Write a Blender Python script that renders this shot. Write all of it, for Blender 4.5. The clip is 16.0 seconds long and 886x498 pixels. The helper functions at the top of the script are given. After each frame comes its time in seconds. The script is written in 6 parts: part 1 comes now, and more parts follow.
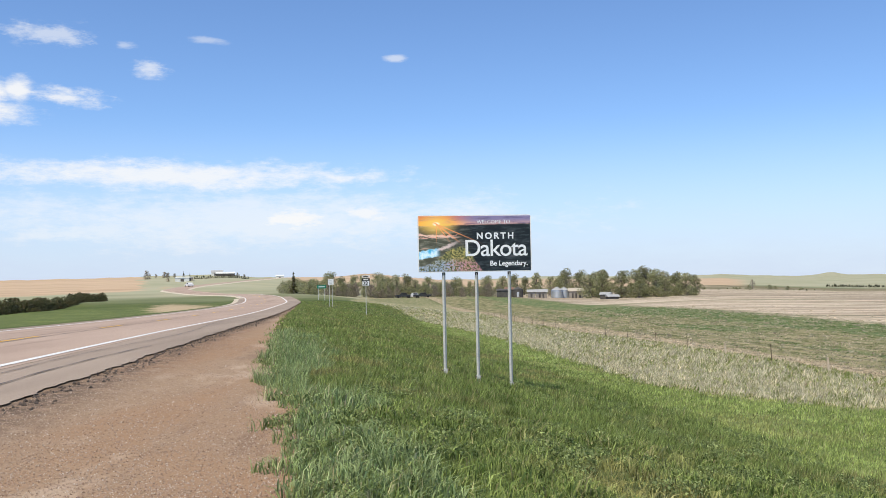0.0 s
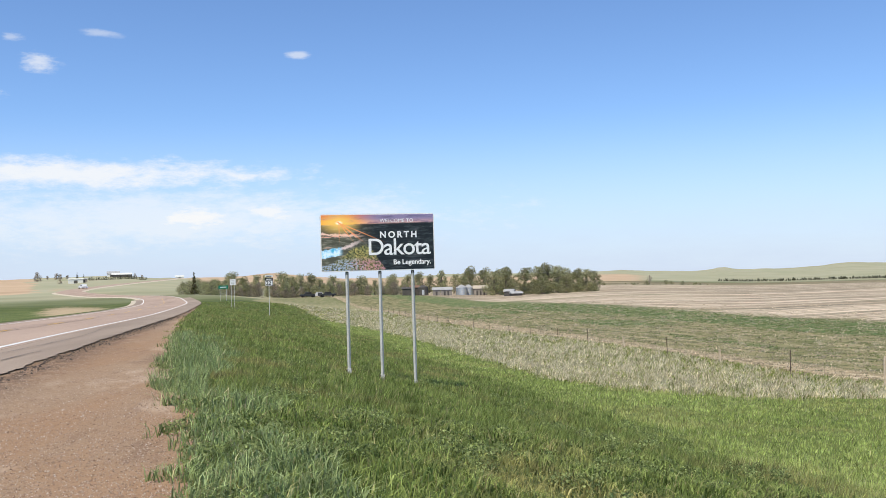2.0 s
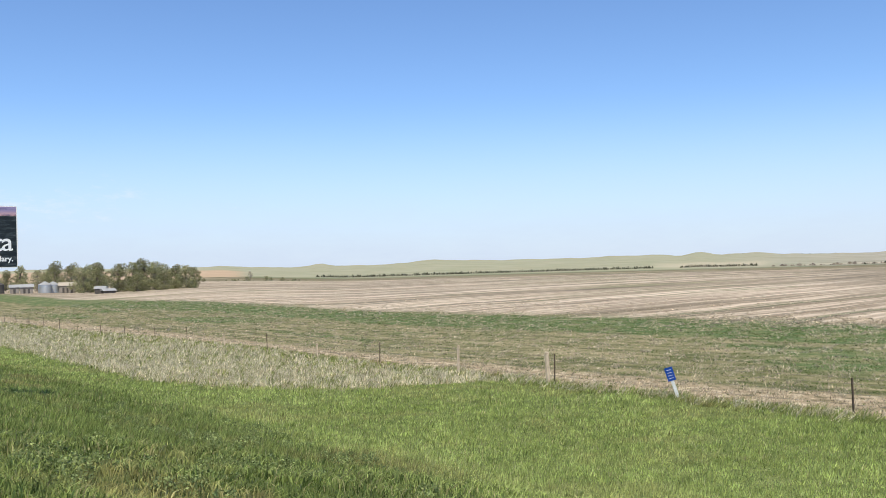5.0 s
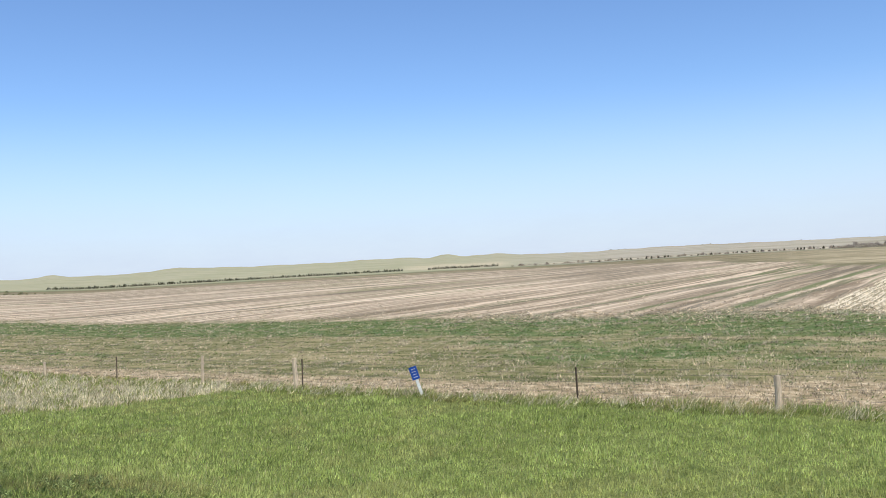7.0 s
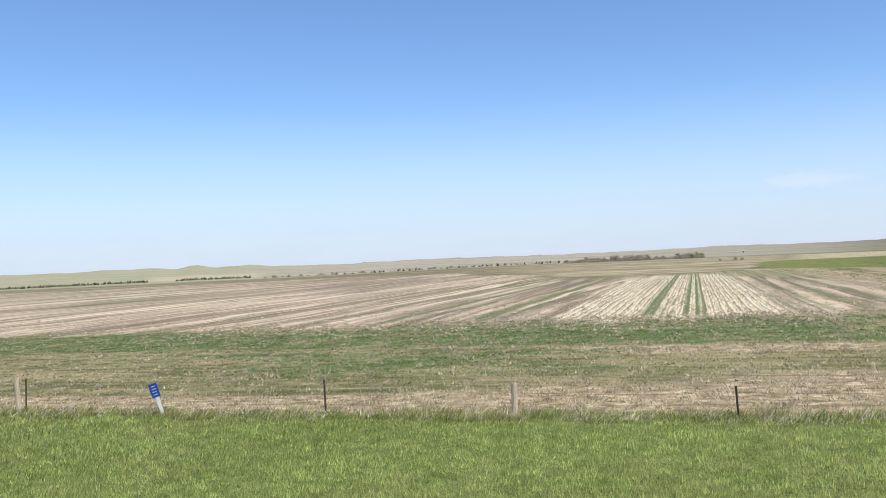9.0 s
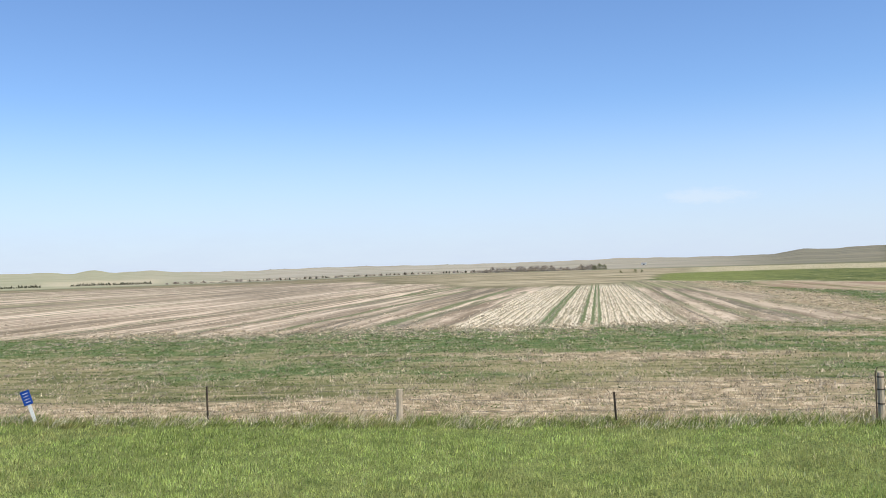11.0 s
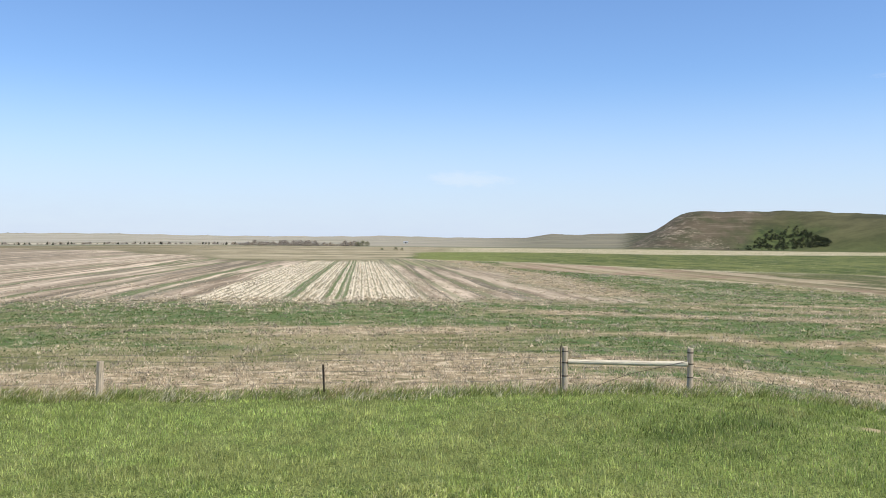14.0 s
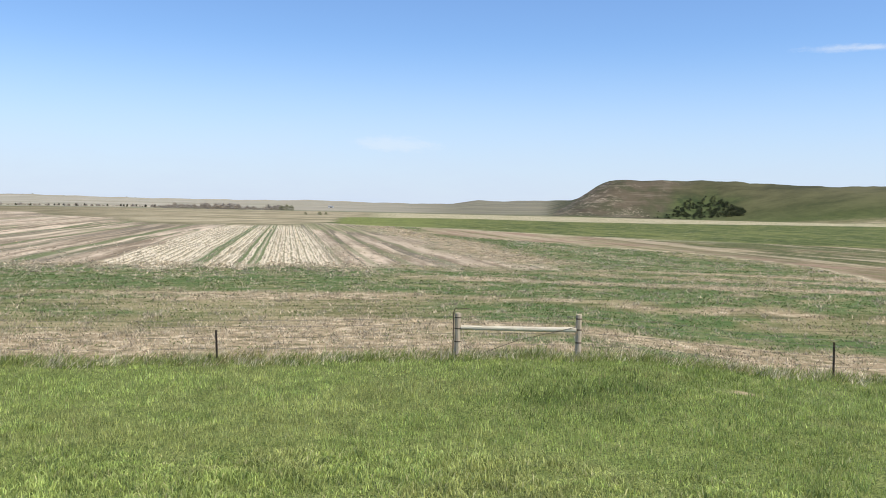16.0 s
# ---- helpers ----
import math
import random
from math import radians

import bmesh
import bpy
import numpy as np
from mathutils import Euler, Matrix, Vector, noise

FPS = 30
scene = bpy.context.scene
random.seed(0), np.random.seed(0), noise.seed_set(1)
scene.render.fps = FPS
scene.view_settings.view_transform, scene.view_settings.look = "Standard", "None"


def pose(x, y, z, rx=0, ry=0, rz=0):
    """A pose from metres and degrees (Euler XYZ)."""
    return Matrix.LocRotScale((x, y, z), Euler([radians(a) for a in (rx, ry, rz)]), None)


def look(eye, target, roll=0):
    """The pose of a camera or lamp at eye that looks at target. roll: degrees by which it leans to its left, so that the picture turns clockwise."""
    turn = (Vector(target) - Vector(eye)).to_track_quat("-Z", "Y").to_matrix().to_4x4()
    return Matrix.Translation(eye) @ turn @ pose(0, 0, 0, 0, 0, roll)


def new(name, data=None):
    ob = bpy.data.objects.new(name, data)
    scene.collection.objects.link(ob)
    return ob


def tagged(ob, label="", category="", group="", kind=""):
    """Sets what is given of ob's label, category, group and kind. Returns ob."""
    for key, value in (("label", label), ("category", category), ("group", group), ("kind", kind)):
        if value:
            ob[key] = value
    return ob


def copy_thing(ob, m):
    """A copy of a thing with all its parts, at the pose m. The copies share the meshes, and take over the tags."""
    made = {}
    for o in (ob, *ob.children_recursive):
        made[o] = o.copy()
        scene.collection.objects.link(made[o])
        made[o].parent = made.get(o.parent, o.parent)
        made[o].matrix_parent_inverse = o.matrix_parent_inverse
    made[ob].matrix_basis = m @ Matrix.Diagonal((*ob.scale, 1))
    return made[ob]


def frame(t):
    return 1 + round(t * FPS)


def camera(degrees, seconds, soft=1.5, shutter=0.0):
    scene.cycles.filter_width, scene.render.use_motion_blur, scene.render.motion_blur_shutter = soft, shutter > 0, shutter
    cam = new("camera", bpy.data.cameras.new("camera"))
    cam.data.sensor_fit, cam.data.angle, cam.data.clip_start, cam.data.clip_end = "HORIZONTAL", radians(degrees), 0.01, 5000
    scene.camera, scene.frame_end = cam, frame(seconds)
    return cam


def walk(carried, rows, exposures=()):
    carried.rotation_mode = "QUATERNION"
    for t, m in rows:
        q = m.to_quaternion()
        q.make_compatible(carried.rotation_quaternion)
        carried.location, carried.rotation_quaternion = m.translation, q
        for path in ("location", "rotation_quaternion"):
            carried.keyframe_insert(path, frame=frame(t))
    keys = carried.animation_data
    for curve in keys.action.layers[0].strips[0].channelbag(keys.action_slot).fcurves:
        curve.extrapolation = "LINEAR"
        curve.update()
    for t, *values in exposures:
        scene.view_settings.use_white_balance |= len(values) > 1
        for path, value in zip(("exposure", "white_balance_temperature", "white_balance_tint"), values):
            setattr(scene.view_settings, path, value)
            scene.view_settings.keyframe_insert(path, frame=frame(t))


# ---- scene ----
cam = camera(53.1, 16.0, soft=0.65)

# seconds, eye, target, roll
PATH = [
    (0, (1.109, 0.838, 1.66), (1.2853, 2.8286, 1.7407), -1.07),
    (0.5, (1.112, 0.848, 1.662), (1.2810, 2.8394, 1.7390), -0.98),
    (1, (1.117, 0.853, 1.665), (1.2878, 2.8443, 1.7395), -1.02),
    (1.5, (1.133, 0.848, 1.67), (1.3898, 2.8300, 1.7457), -1.09),
    (2, (1.148, 0.839, 1.669), (1.5358, 2.7997, 1.7406), -1.72),
    (2.5, (1.141, 0.828, 1.668), (1.6455, 2.7622, 1.7333), -1.08),
    (3, (1.13, 0.815, 1.667), (1.8302, 2.6884, 1.6812), -1.73),
    (3.2, (1.124, 0.802, 1.669), (1.9182, 2.6375, 1.6837), -1.72),
    (5.3, (1.003, 0.586, 1.738), (2.2518, 2.1478, 1.7706), -1.92),
    (5.5, (1.005, 0.572, 1.739), (2.2987, 2.0969, 1.7680), -2.17),
    (6, (1.046, 0.549, 1.734), (2.4357, 1.9871, 1.7581), -2.47),
    (6.5, (1.095, 0.527, 1.726), (2.5849, 1.8609, 1.7568), -2.56),
    (7, (1.142, 0.508, 1.716), (2.7288, 1.7251, 1.7410), -3.00),
    (7.5, (1.161, 0.53, 1.71), (2.8154, 1.6537, 1.6934), -4.20),
    (8, (1.198, 0.534, 1.717), (2.9416, 1.5137, 1.7116), -3.24),
    (8.5, (1.22, 0.524, 1.718), (3.0332, 1.3678, 1.7343), -4.05),
    (9, (1.26, 0.463, 1.714), (3.1183, 1.2020, 1.7396), -2.49),
    (9.5, (1.298, 0.396, 1.705), (3.1814, 1.0683, 1.7347), -1.46),
    (9.7, (1.315, 0.36, 1.703), (3.2167, 0.9786, 1.7315), -1.05),
    (11.8, (1.52, -0.142, 1.599), (3.4614, 0.3334, 1.6704), -2.16),
    (12, (1.542, -0.198, 1.596), (3.4961, 0.2195, 1.6806), -2.02),
    (12.5, (1.602, -0.359, 1.586), (3.5879, -0.1289, 1.6444), -2.27),
    (13, (1.623, -0.53, 1.582), (3.6154, -0.3901, 1.6856), -1.47),
    (13.5, (1.618, -0.697, 1.58), (3.6142, -0.6362, 1.6873), -1.36),
    (14, (1.603, -0.891, 1.58), (3.6027, -0.8673, 1.5572), 0.57),
    (14.5, (1.579, -1.028, 1.599), (3.5783, -1.0682, 1.5636), 0.19),
    (15, (1.533, -1.124, 1.604), (3.5296, -1.2405, 1.6125), -0.04),
    (15.5, (1.493, -1.29, 1.611), (3.4893, -1.4107, 1.6033), -0.96),
    (16, (1.458, -1.501, 1.623), (3.4504, -1.6449, 1.5250), 1.28),
]
walk(cam, [(t, look(eye, target, roll)) for t, eye, target, roll in PATH])

# ---- world and sun ----
SUN_EL, SUN_AZ = radians(59), radians(-147)      # height, and bearing clockwise from +y
to_sun = Vector((math.sin(SUN_AZ) * math.cos(SUN_EL), math.cos(SUN_AZ) * math.cos(SUN_EL), math.sin(SUN_EL)))
sun = new("sun", bpy.data.lights.new("sun", "SUN"))
sun.data.energy, sun.data.angle, sun.data.color = 4.4, radians(0.53), (1.0, 0.92, 0.73)
sun.matrix_world = look(to_sun * 100, (0, 0, 0))
scene.view_settings.exposure = 0.0


class Nodes:
    """Short hand for building a node tree."""

    def __init__(self, tree):
        self.tree = tree
        tree.nodes.clear()

    def add(self, kind, values=None, operation="", data_type="", blend_type="", interpolation_type=""):
        n = self.tree.nodes.new(kind)
        if operation:
            n.operation = operation
        if data_type:
            n.data_type = data_type
        if blend_type:
            n.blend_type = blend_type
        if interpolation_type:
            n.interpolation_type = interpolation_type
        for k, v in (values or {}).items():
            if isinstance(v, bpy.types.NodeSocket):
                self.tree.links.new(v, n.inputs[k])
            else:
                n.inputs[k].default_value = v
        return n

    def math(self, op, a, b=0.0, c=0.0):
        return self.add("ShaderNodeMath", {0: a, 1: b, 2: c}, operation=op).outputs[0]

    def mix(self, f, a, b, blend="MIX"):
        n = self.add("ShaderNodeMix", data_type="RGBA", blend_type=blend)
        for k, v in ((0, f), (6, a), (7, b)):
            if isinstance(v, bpy.types.NodeSocket):
                self.tree.links.new(v, n.inputs[k])
            else:
                n.inputs[k].default_value = v if k == 0 else (*v, 1.0)[:4]
        return n.outputs[2]

    def step(self, v, lo, hi, a=0.0, b=1.0):
        n = self.add("ShaderNodeMapRange", {"Value": v, "From Min": lo, "From Max": hi, "To Min": a, "To Max": b}, interpolation_type="SMOOTHSTEP")
        return n.outputs[0]

    def noise(self, vec, scale, detail=4.0, rough=0.55, stretch=None, turn=0.0, kind="fac"):
        if stretch or turn:
            vec = self.add("ShaderNodeMapping", {"Vector": vec, "Rotation": (0, 0, turn), "Scale": stretch or (1, 1, 1)}).outputs[0]
        n = self.add("ShaderNodeTexNoise", {"Vector": vec, "Scale": scale, "Detail": detail, "Roughness": rough})
        return n.outputs[0] if kind == "fac" else n.outputs[1]

    def ramp(self, f, *stops):
        n = self.add("ShaderNodeValToRGB", {0: f})
        e = n.color_ramp.elements
        while len(e) < len(stops):
            e.new(0.5)
        for el, (p, c) in zip(e, stops):
            el.position, el.color = p, (*c, 1.0)
        return n.outputs[0]


def sky_world():
    w = bpy.data.worlds.new("sky")
    scene.world = w
    w.use_nodes = True
    n = Nodes(w.node_tree)
    d = n.add("ShaderNodeTexCoord").outputs["Generated"]
    air = n.add("ShaderNodeTexSky")
    air.sky_type, air.sun_disc, air.sun_elevation, air.sun_rotation = "NISHITA", False, SUN_EL, SUN_AZ
    air.altitude, air.air_density, air.dust_density, air.ozone_density = 700.0, 1.0, 0.15, 4.0
    sky = air.outputs[0]
    x, y, z = n.add("ShaderNodeSeparateXYZ", {0: d}).outputs
    az = n.math("MULTIPLY", n.math("ARCTAN2", x, y), 57.2958)
    el = n.math("MULTIPLY", n.math("ARCSINE", z), 57.2958)
    here = n.add("ShaderNodeCombineXYZ", {0: az, 1: el, 2: 0.0}).outputs[0]
    rag = n.noise(here, 0.42, 10.0, 0.66, (0.5, 1.6, 1))
    fine = n.noise(here, 1.5, 8.0, 0.68, (0.5, 1.3, 1))
    total = None
    # bearing, height, half width, half height (degrees), strength, raggedness
    for a, e, wa, we, f, g in CLOUDS:
        dx = n.math("DIVIDE", n.math("SUBTRACT", az, a), wa)
        dy = n.math("DIVIDE", n.math("SUBTRACT", el, e), we)
        q = n.math("SQRT", n.math("ADD", n.math("MULTIPLY", dx, dx), n.math("MULTIPLY", dy, dy)))
        q = n.math("SUBTRACT", n.math("ADD", q, n.math("MULTIPLY", n.math("SUBTRACT", rag, 0.5), -2.6 * g)), n.math("MULTIPLY", n.math("SUBTRACT", fine, 0.5), g * 1.6))
        m = n.step(q, 1.25, 0.15, 0.0, f)
        total = m if total is None else n.math("MAXIMUM", total, m)
    # thin haze low over the land, as far as the left-hand sky reaches
    haze = n.math("MULTIPLY", n.step(el, 11.0, -1.0), n.step(az, 60.0, -10.0, 0.92, 1.0))
    haze = n.math("MULTIPLY", haze, n.math("ADD", 0.85, n.math("MULTIPLY", rag, 0.25)))
    clear = n.mix(1.0, sky, (0.92, 1.03, 1.18), "MULTIPLY")
    blue = n.add("ShaderNodeBackground", {"Color": n.mix(n.math("MINIMUM", haze, 1.0), clear, (4.5, 5.2, 6.45)), "Strength": SKY})
    white = n.add("ShaderNodeBackground", {"Color": (1.0, 1.0, 1.0, 1), "Strength": 0.96})
    out = n.add("ShaderNodeMixShader", {0: total, 1: blue.outputs[0], 2: white.outputs[0]})
    n.add("ShaderNodeOutputWorld", {0: out.outputs[0]})


SKY = 0.14
CLOUDS = [(-22.5, 10.55, 3.0, 0.8, 0.95, 0.8), (-22.2, 11.35, 1.5, 0.9, 0.95, 0.9), (-18.0, 11.48, 2.4, 0.55, 0.8, 1.1), (-20.6, 11.68, 0.9, 0.7, 0.9, 0.8),
          (-19.4, 15.05, 2.8, 0.7, 0.5, 1.4), (-13.2, 13.47, 1.0, 0.55, 0.6, 1.2), (-14.7, 14.74, 0.6, 0.25, 0.35, 1.2), (-9.8, 15.33, 1.3, 0.25, 0.35, 1.0),
          (2.2, 14.49, 0.8, 0.25, 0.5, 1.0), (-11.5, 7.0, 13.5, 1.0, 0.85, 0.9), (-4.2, 4.45, 2.6, 0.85, 0.95, 1.0), (0.0, 4.64, 1.9, 0.7, 0.85, 1.0),
          (-16.5, 3.6, 4.5, 0.8, 0.45, 1.2), (-6.0, 4.31, 19.0, 1.9, 0.52, 0.9), (118.5, 9.6, 2.6, 0.28, 0.45, 0.9), (91.0, 3.9, 3.0, 0.5, 0.22, 1.0)]
sky_world()


# ---- helpers ----
def link_mesh(name, bm, mat, parent=None, label="", smooth=False):
    me = bpy.data.meshes.new(name)
    bm.to_mesh(me)
    bm.free()
    if smooth:
        me.polygons.foreach_set("use_smooth", [True] * len(me.polygons))
    me.materials.append(mat)
    ob = new(name, me)
    ob.parent = parent
    return tagged(ob, label)


part = link_mesh


def raw_mesh(name, verts, faces, mat, parent=None, label="", smooth=False):
    """A mesh from numpy arrays: n x 3 places, m x k corners."""
    me = bpy.data.meshes.new(name)
    verts, faces = np.asarray(verts, np.float32), np.asarray(faces, np.int32)
    k = faces.shape[1]
    me.vertices.add(len(verts))
    me.vertices.foreach_set("co", verts.ravel())
    me.loops.add(faces.size)
    me.loops.foreach_set("vertex_index", faces.ravel())
    me.polygons.add(len(faces))
    me.polygons.foreach_set("loop_start", np.arange(0, faces.size, k, dtype=np.int32))
    if smooth:
        me.polygons.foreach_set("use_smooth", np.ones(len(faces), bool))
    me.update(calc_edges=True)
    me.materials.append(mat)
    ob = new(name, me)
    ob.parent = parent
    return tagged(ob, label)


def box(bm, size, at=(0, 0, 0), turn=None, bevel=0.0):
    m = Matrix.Translation(at) @ (turn or Matrix()) @ Matrix.Diagonal((*size, 1))
    made = bmesh.ops.create_cube(bm, size=1, matrix=m)
    if bevel:
        edges = {e for v in made["verts"] for e in v.link_edges}
        bmesh.ops.bevel(bm, geom=list(edges), offset=bevel, segments=1, affect="EDGES")
    return bm


def tube(bm, places, radii, sides=8, cap=True):
    """A tapering tube through places."""
    rings = []
    places = [Vector(p) for p in places]
    for i, p in enumerate(places):
        d = (places[min(i + 1, len(places) - 1)] - places[max(i - 1, 0)]).normalized()
        a = d.orthogonal().normalized()
        b = d.cross(a)
        rings.append([bm.verts.new(p + radii[i] * (math.cos(t) * a + math.sin(t) * b)) for t in (2 * math.pi * k / sides for k in range(sides))])
    for lo, hi in zip(rings, rings[1:]):
        for k in range(sides):
            bm.faces.new((lo[k], lo[(k + 1) % sides], hi[(k + 1) % sides], hi[k]))
    if cap:
        bm.faces.new(rings[0][::-1])
        bm.faces.new(rings[-1])
    return bm


def smooth01(v, lo, hi):
    t = np.clip((v - lo) / (hi - lo), 0, 1)
    return t * t * (3 - 2 * t)


def ripple(x, y, size, seed=0):
    """Cheap smooth noise in -1..1 over numpy arrays."""
    rng = np.random.default_rng(seed)
    out = np.zeros(np.broadcast(x, y).shape)
    for _ in range(7):
        a, p, k = rng.uniform(0, 2 * np.pi), rng.uniform(0, 2 * np.pi), rng.uniform(0.6, 1.7) * 2 * np.pi / size
        out = out + np.sin(k * (np.cos(a) * x + np.sin(a) * y) + p)
    return out / 4


# ---- the lie of the land ----
OX, OY, EYE = 1.2, 0.4, 1.66          # where the camera stands, and its height above z = 0
FENCE_X = 18.92
# the middle of the carriageway, with its height: it runs ahead, swings left and climbs the far hill
ROAD = [(-5.0, -260, 0.6), (-5.6, -120, 0.6), (-6.4, -60, 0.66), (-7.2, -30, 0.68), (-8.17, 0, 0.71), (-9.25, 30, 0.73), (-10.6, 62, 0.62), (-12.1, 94, 0.64), (-14.4, 136, 0.80),
        (-17.3, 167, 1.10), (-21.5, 196, 1.85), (-28.4, 223, 2.5), (-42.5, 251, 3.35), (-56.5, 284, 4.85), (-62.0, 306, 5.66), (-64.5, 344, 7.0), (-63.3, 395, 8.6), (-60.6, 446, 10.2),
        (-48.3, 598, 14.4), (-38, 720, 14.0)]


def curve_through(points, step):
    """A Catmull-Rom line through points, resampled."""
    p = np.array(points, float)
    p = np.vstack([2 * p[0] - p[1], p, 2 * p[-1] - p[-2]])
    out = []
    for i in range(1, len(p) - 2):
        n = max(2, int(np.linalg.norm(p[i + 1] - p[i]) / step))
        t = np.linspace(0, 1, n, endpoint=False)[:, None]
        a, b, c, d = p[i - 1], p[i], p[i + 1], p[i + 2]
        out.append(0.5 * (2 * b + (c - a) * t + (2 * a - 5 * b + 4 * c - d) * t**2 + (3 * b - a - 3 * c + d) * t**3))
    return np.vstack(out + [p[-2:-1]])


AXIS = curve_through(ROAD, 10.0)


def from_axis(x, y):
    """Signed distance to the road's middle (right is positive), and the y and height of the nearest place on it."""
    best, side, along, high = np.full(x.shape, 1e9), np.zeros(x.shape), np.zeros(x.shape), np.zeros(x.shape)
    lo, hi = float(np.min(y)) - 60, float(np.max(y)) + 60
    for (ax, ay, az), (bx, by, bz) in zip(AXIS, AXIS[1:]):
        if by < lo or ay > hi:
            continue
        ex, ey = bx - ax, by - ay
        t = np.clip(((x - ax) * ex + (y - ay) * ey) / (ex * ex + ey * ey), 0, 1)
        dx, dy = x - ax - t * ex, y - ay - t * ey
        q = np.hypot(dx, dy)
        near = q < best
        best = np.where(near, q, best)
        side = np.where(near, np.sign(dx * ey - dy * ex), side)
        along = np.where(near, ay + t * ey, along)
        high = np.where(near, az + t * (bz - az), high)
    return best * np.where(side == 0, 1, side), along, high


def gravel_edge(y):
    edge = np.interp(y, [-60, 3, 6, 8.5, 9.6, 10.8, 13.3, 17.5, 25.5, 40, 91, 150, 240], [0.42, 0.45, 0.62, 0.58, 0.42, 0.22, -0.18, -0.62, -1.36, -2.45, -5.6, -10.2, -18])
    return edge + 0.05 * np.sin(y * 1.3) + 0.05 * np.sin(y * 3.1 + 1)


# bearing, half width and added height (degrees) of the far hills that make the skyline
HILLS = [(28.7, 0.7, 0.17), (36.3, 2.2, 0.16), (42.5, 3.0, 0.08), (48.2, 2.5, 0.14), (50.4, 0.8, 0.08), (52.7, 0.8, 0.24), (54.6, 0.9, 0.10), (56.2, 0.8, 0.16),
         (61.5, 2.0, -0.05), (68.0, 4.0, 0.04), (76.0, 5.0, -0.03), (86.0, 2.0, 0.07), (96.3, 1.3, 0.18),
         (0.3, 2.8, 0.33), (-7.0, 1.0, -0.16), (13.0, 5.0, 0.12), (22.6, 2.2, 0.14), (35.3, 0.9, 0.09), (38.7, 2.0, 0.06)]


def skyline(az):
    e = 0.10 + 1.02 * smooth01(az, 9, -12) + 0.42 * smooth01(az, 26, 6) + 0.06 * smooth01(az, 60, 45) + 0.38 * smooth01(az, 94, 101)
    for a, w, h in HILLS:
        e = e + h * np.exp(-((az - a) / w) ** 2)
    return e + 0.015 * np.sin(az * 2.3) + 0.01 * np.sin(az * 5.1)


def tilt(x, y):
    """The long fall of the ground towards the road and the country beyond it."""
    r = np.hypot(x - OX, y - OY)
    az = np.degrees(np.arctan2(x - OX, y - OY))
    return 0.0232 * r * np.minimum(np.sin(np.radians(az - 20.3)), 0) * smooth01(az, -110, -60) * smooth01(az, 60, 20)


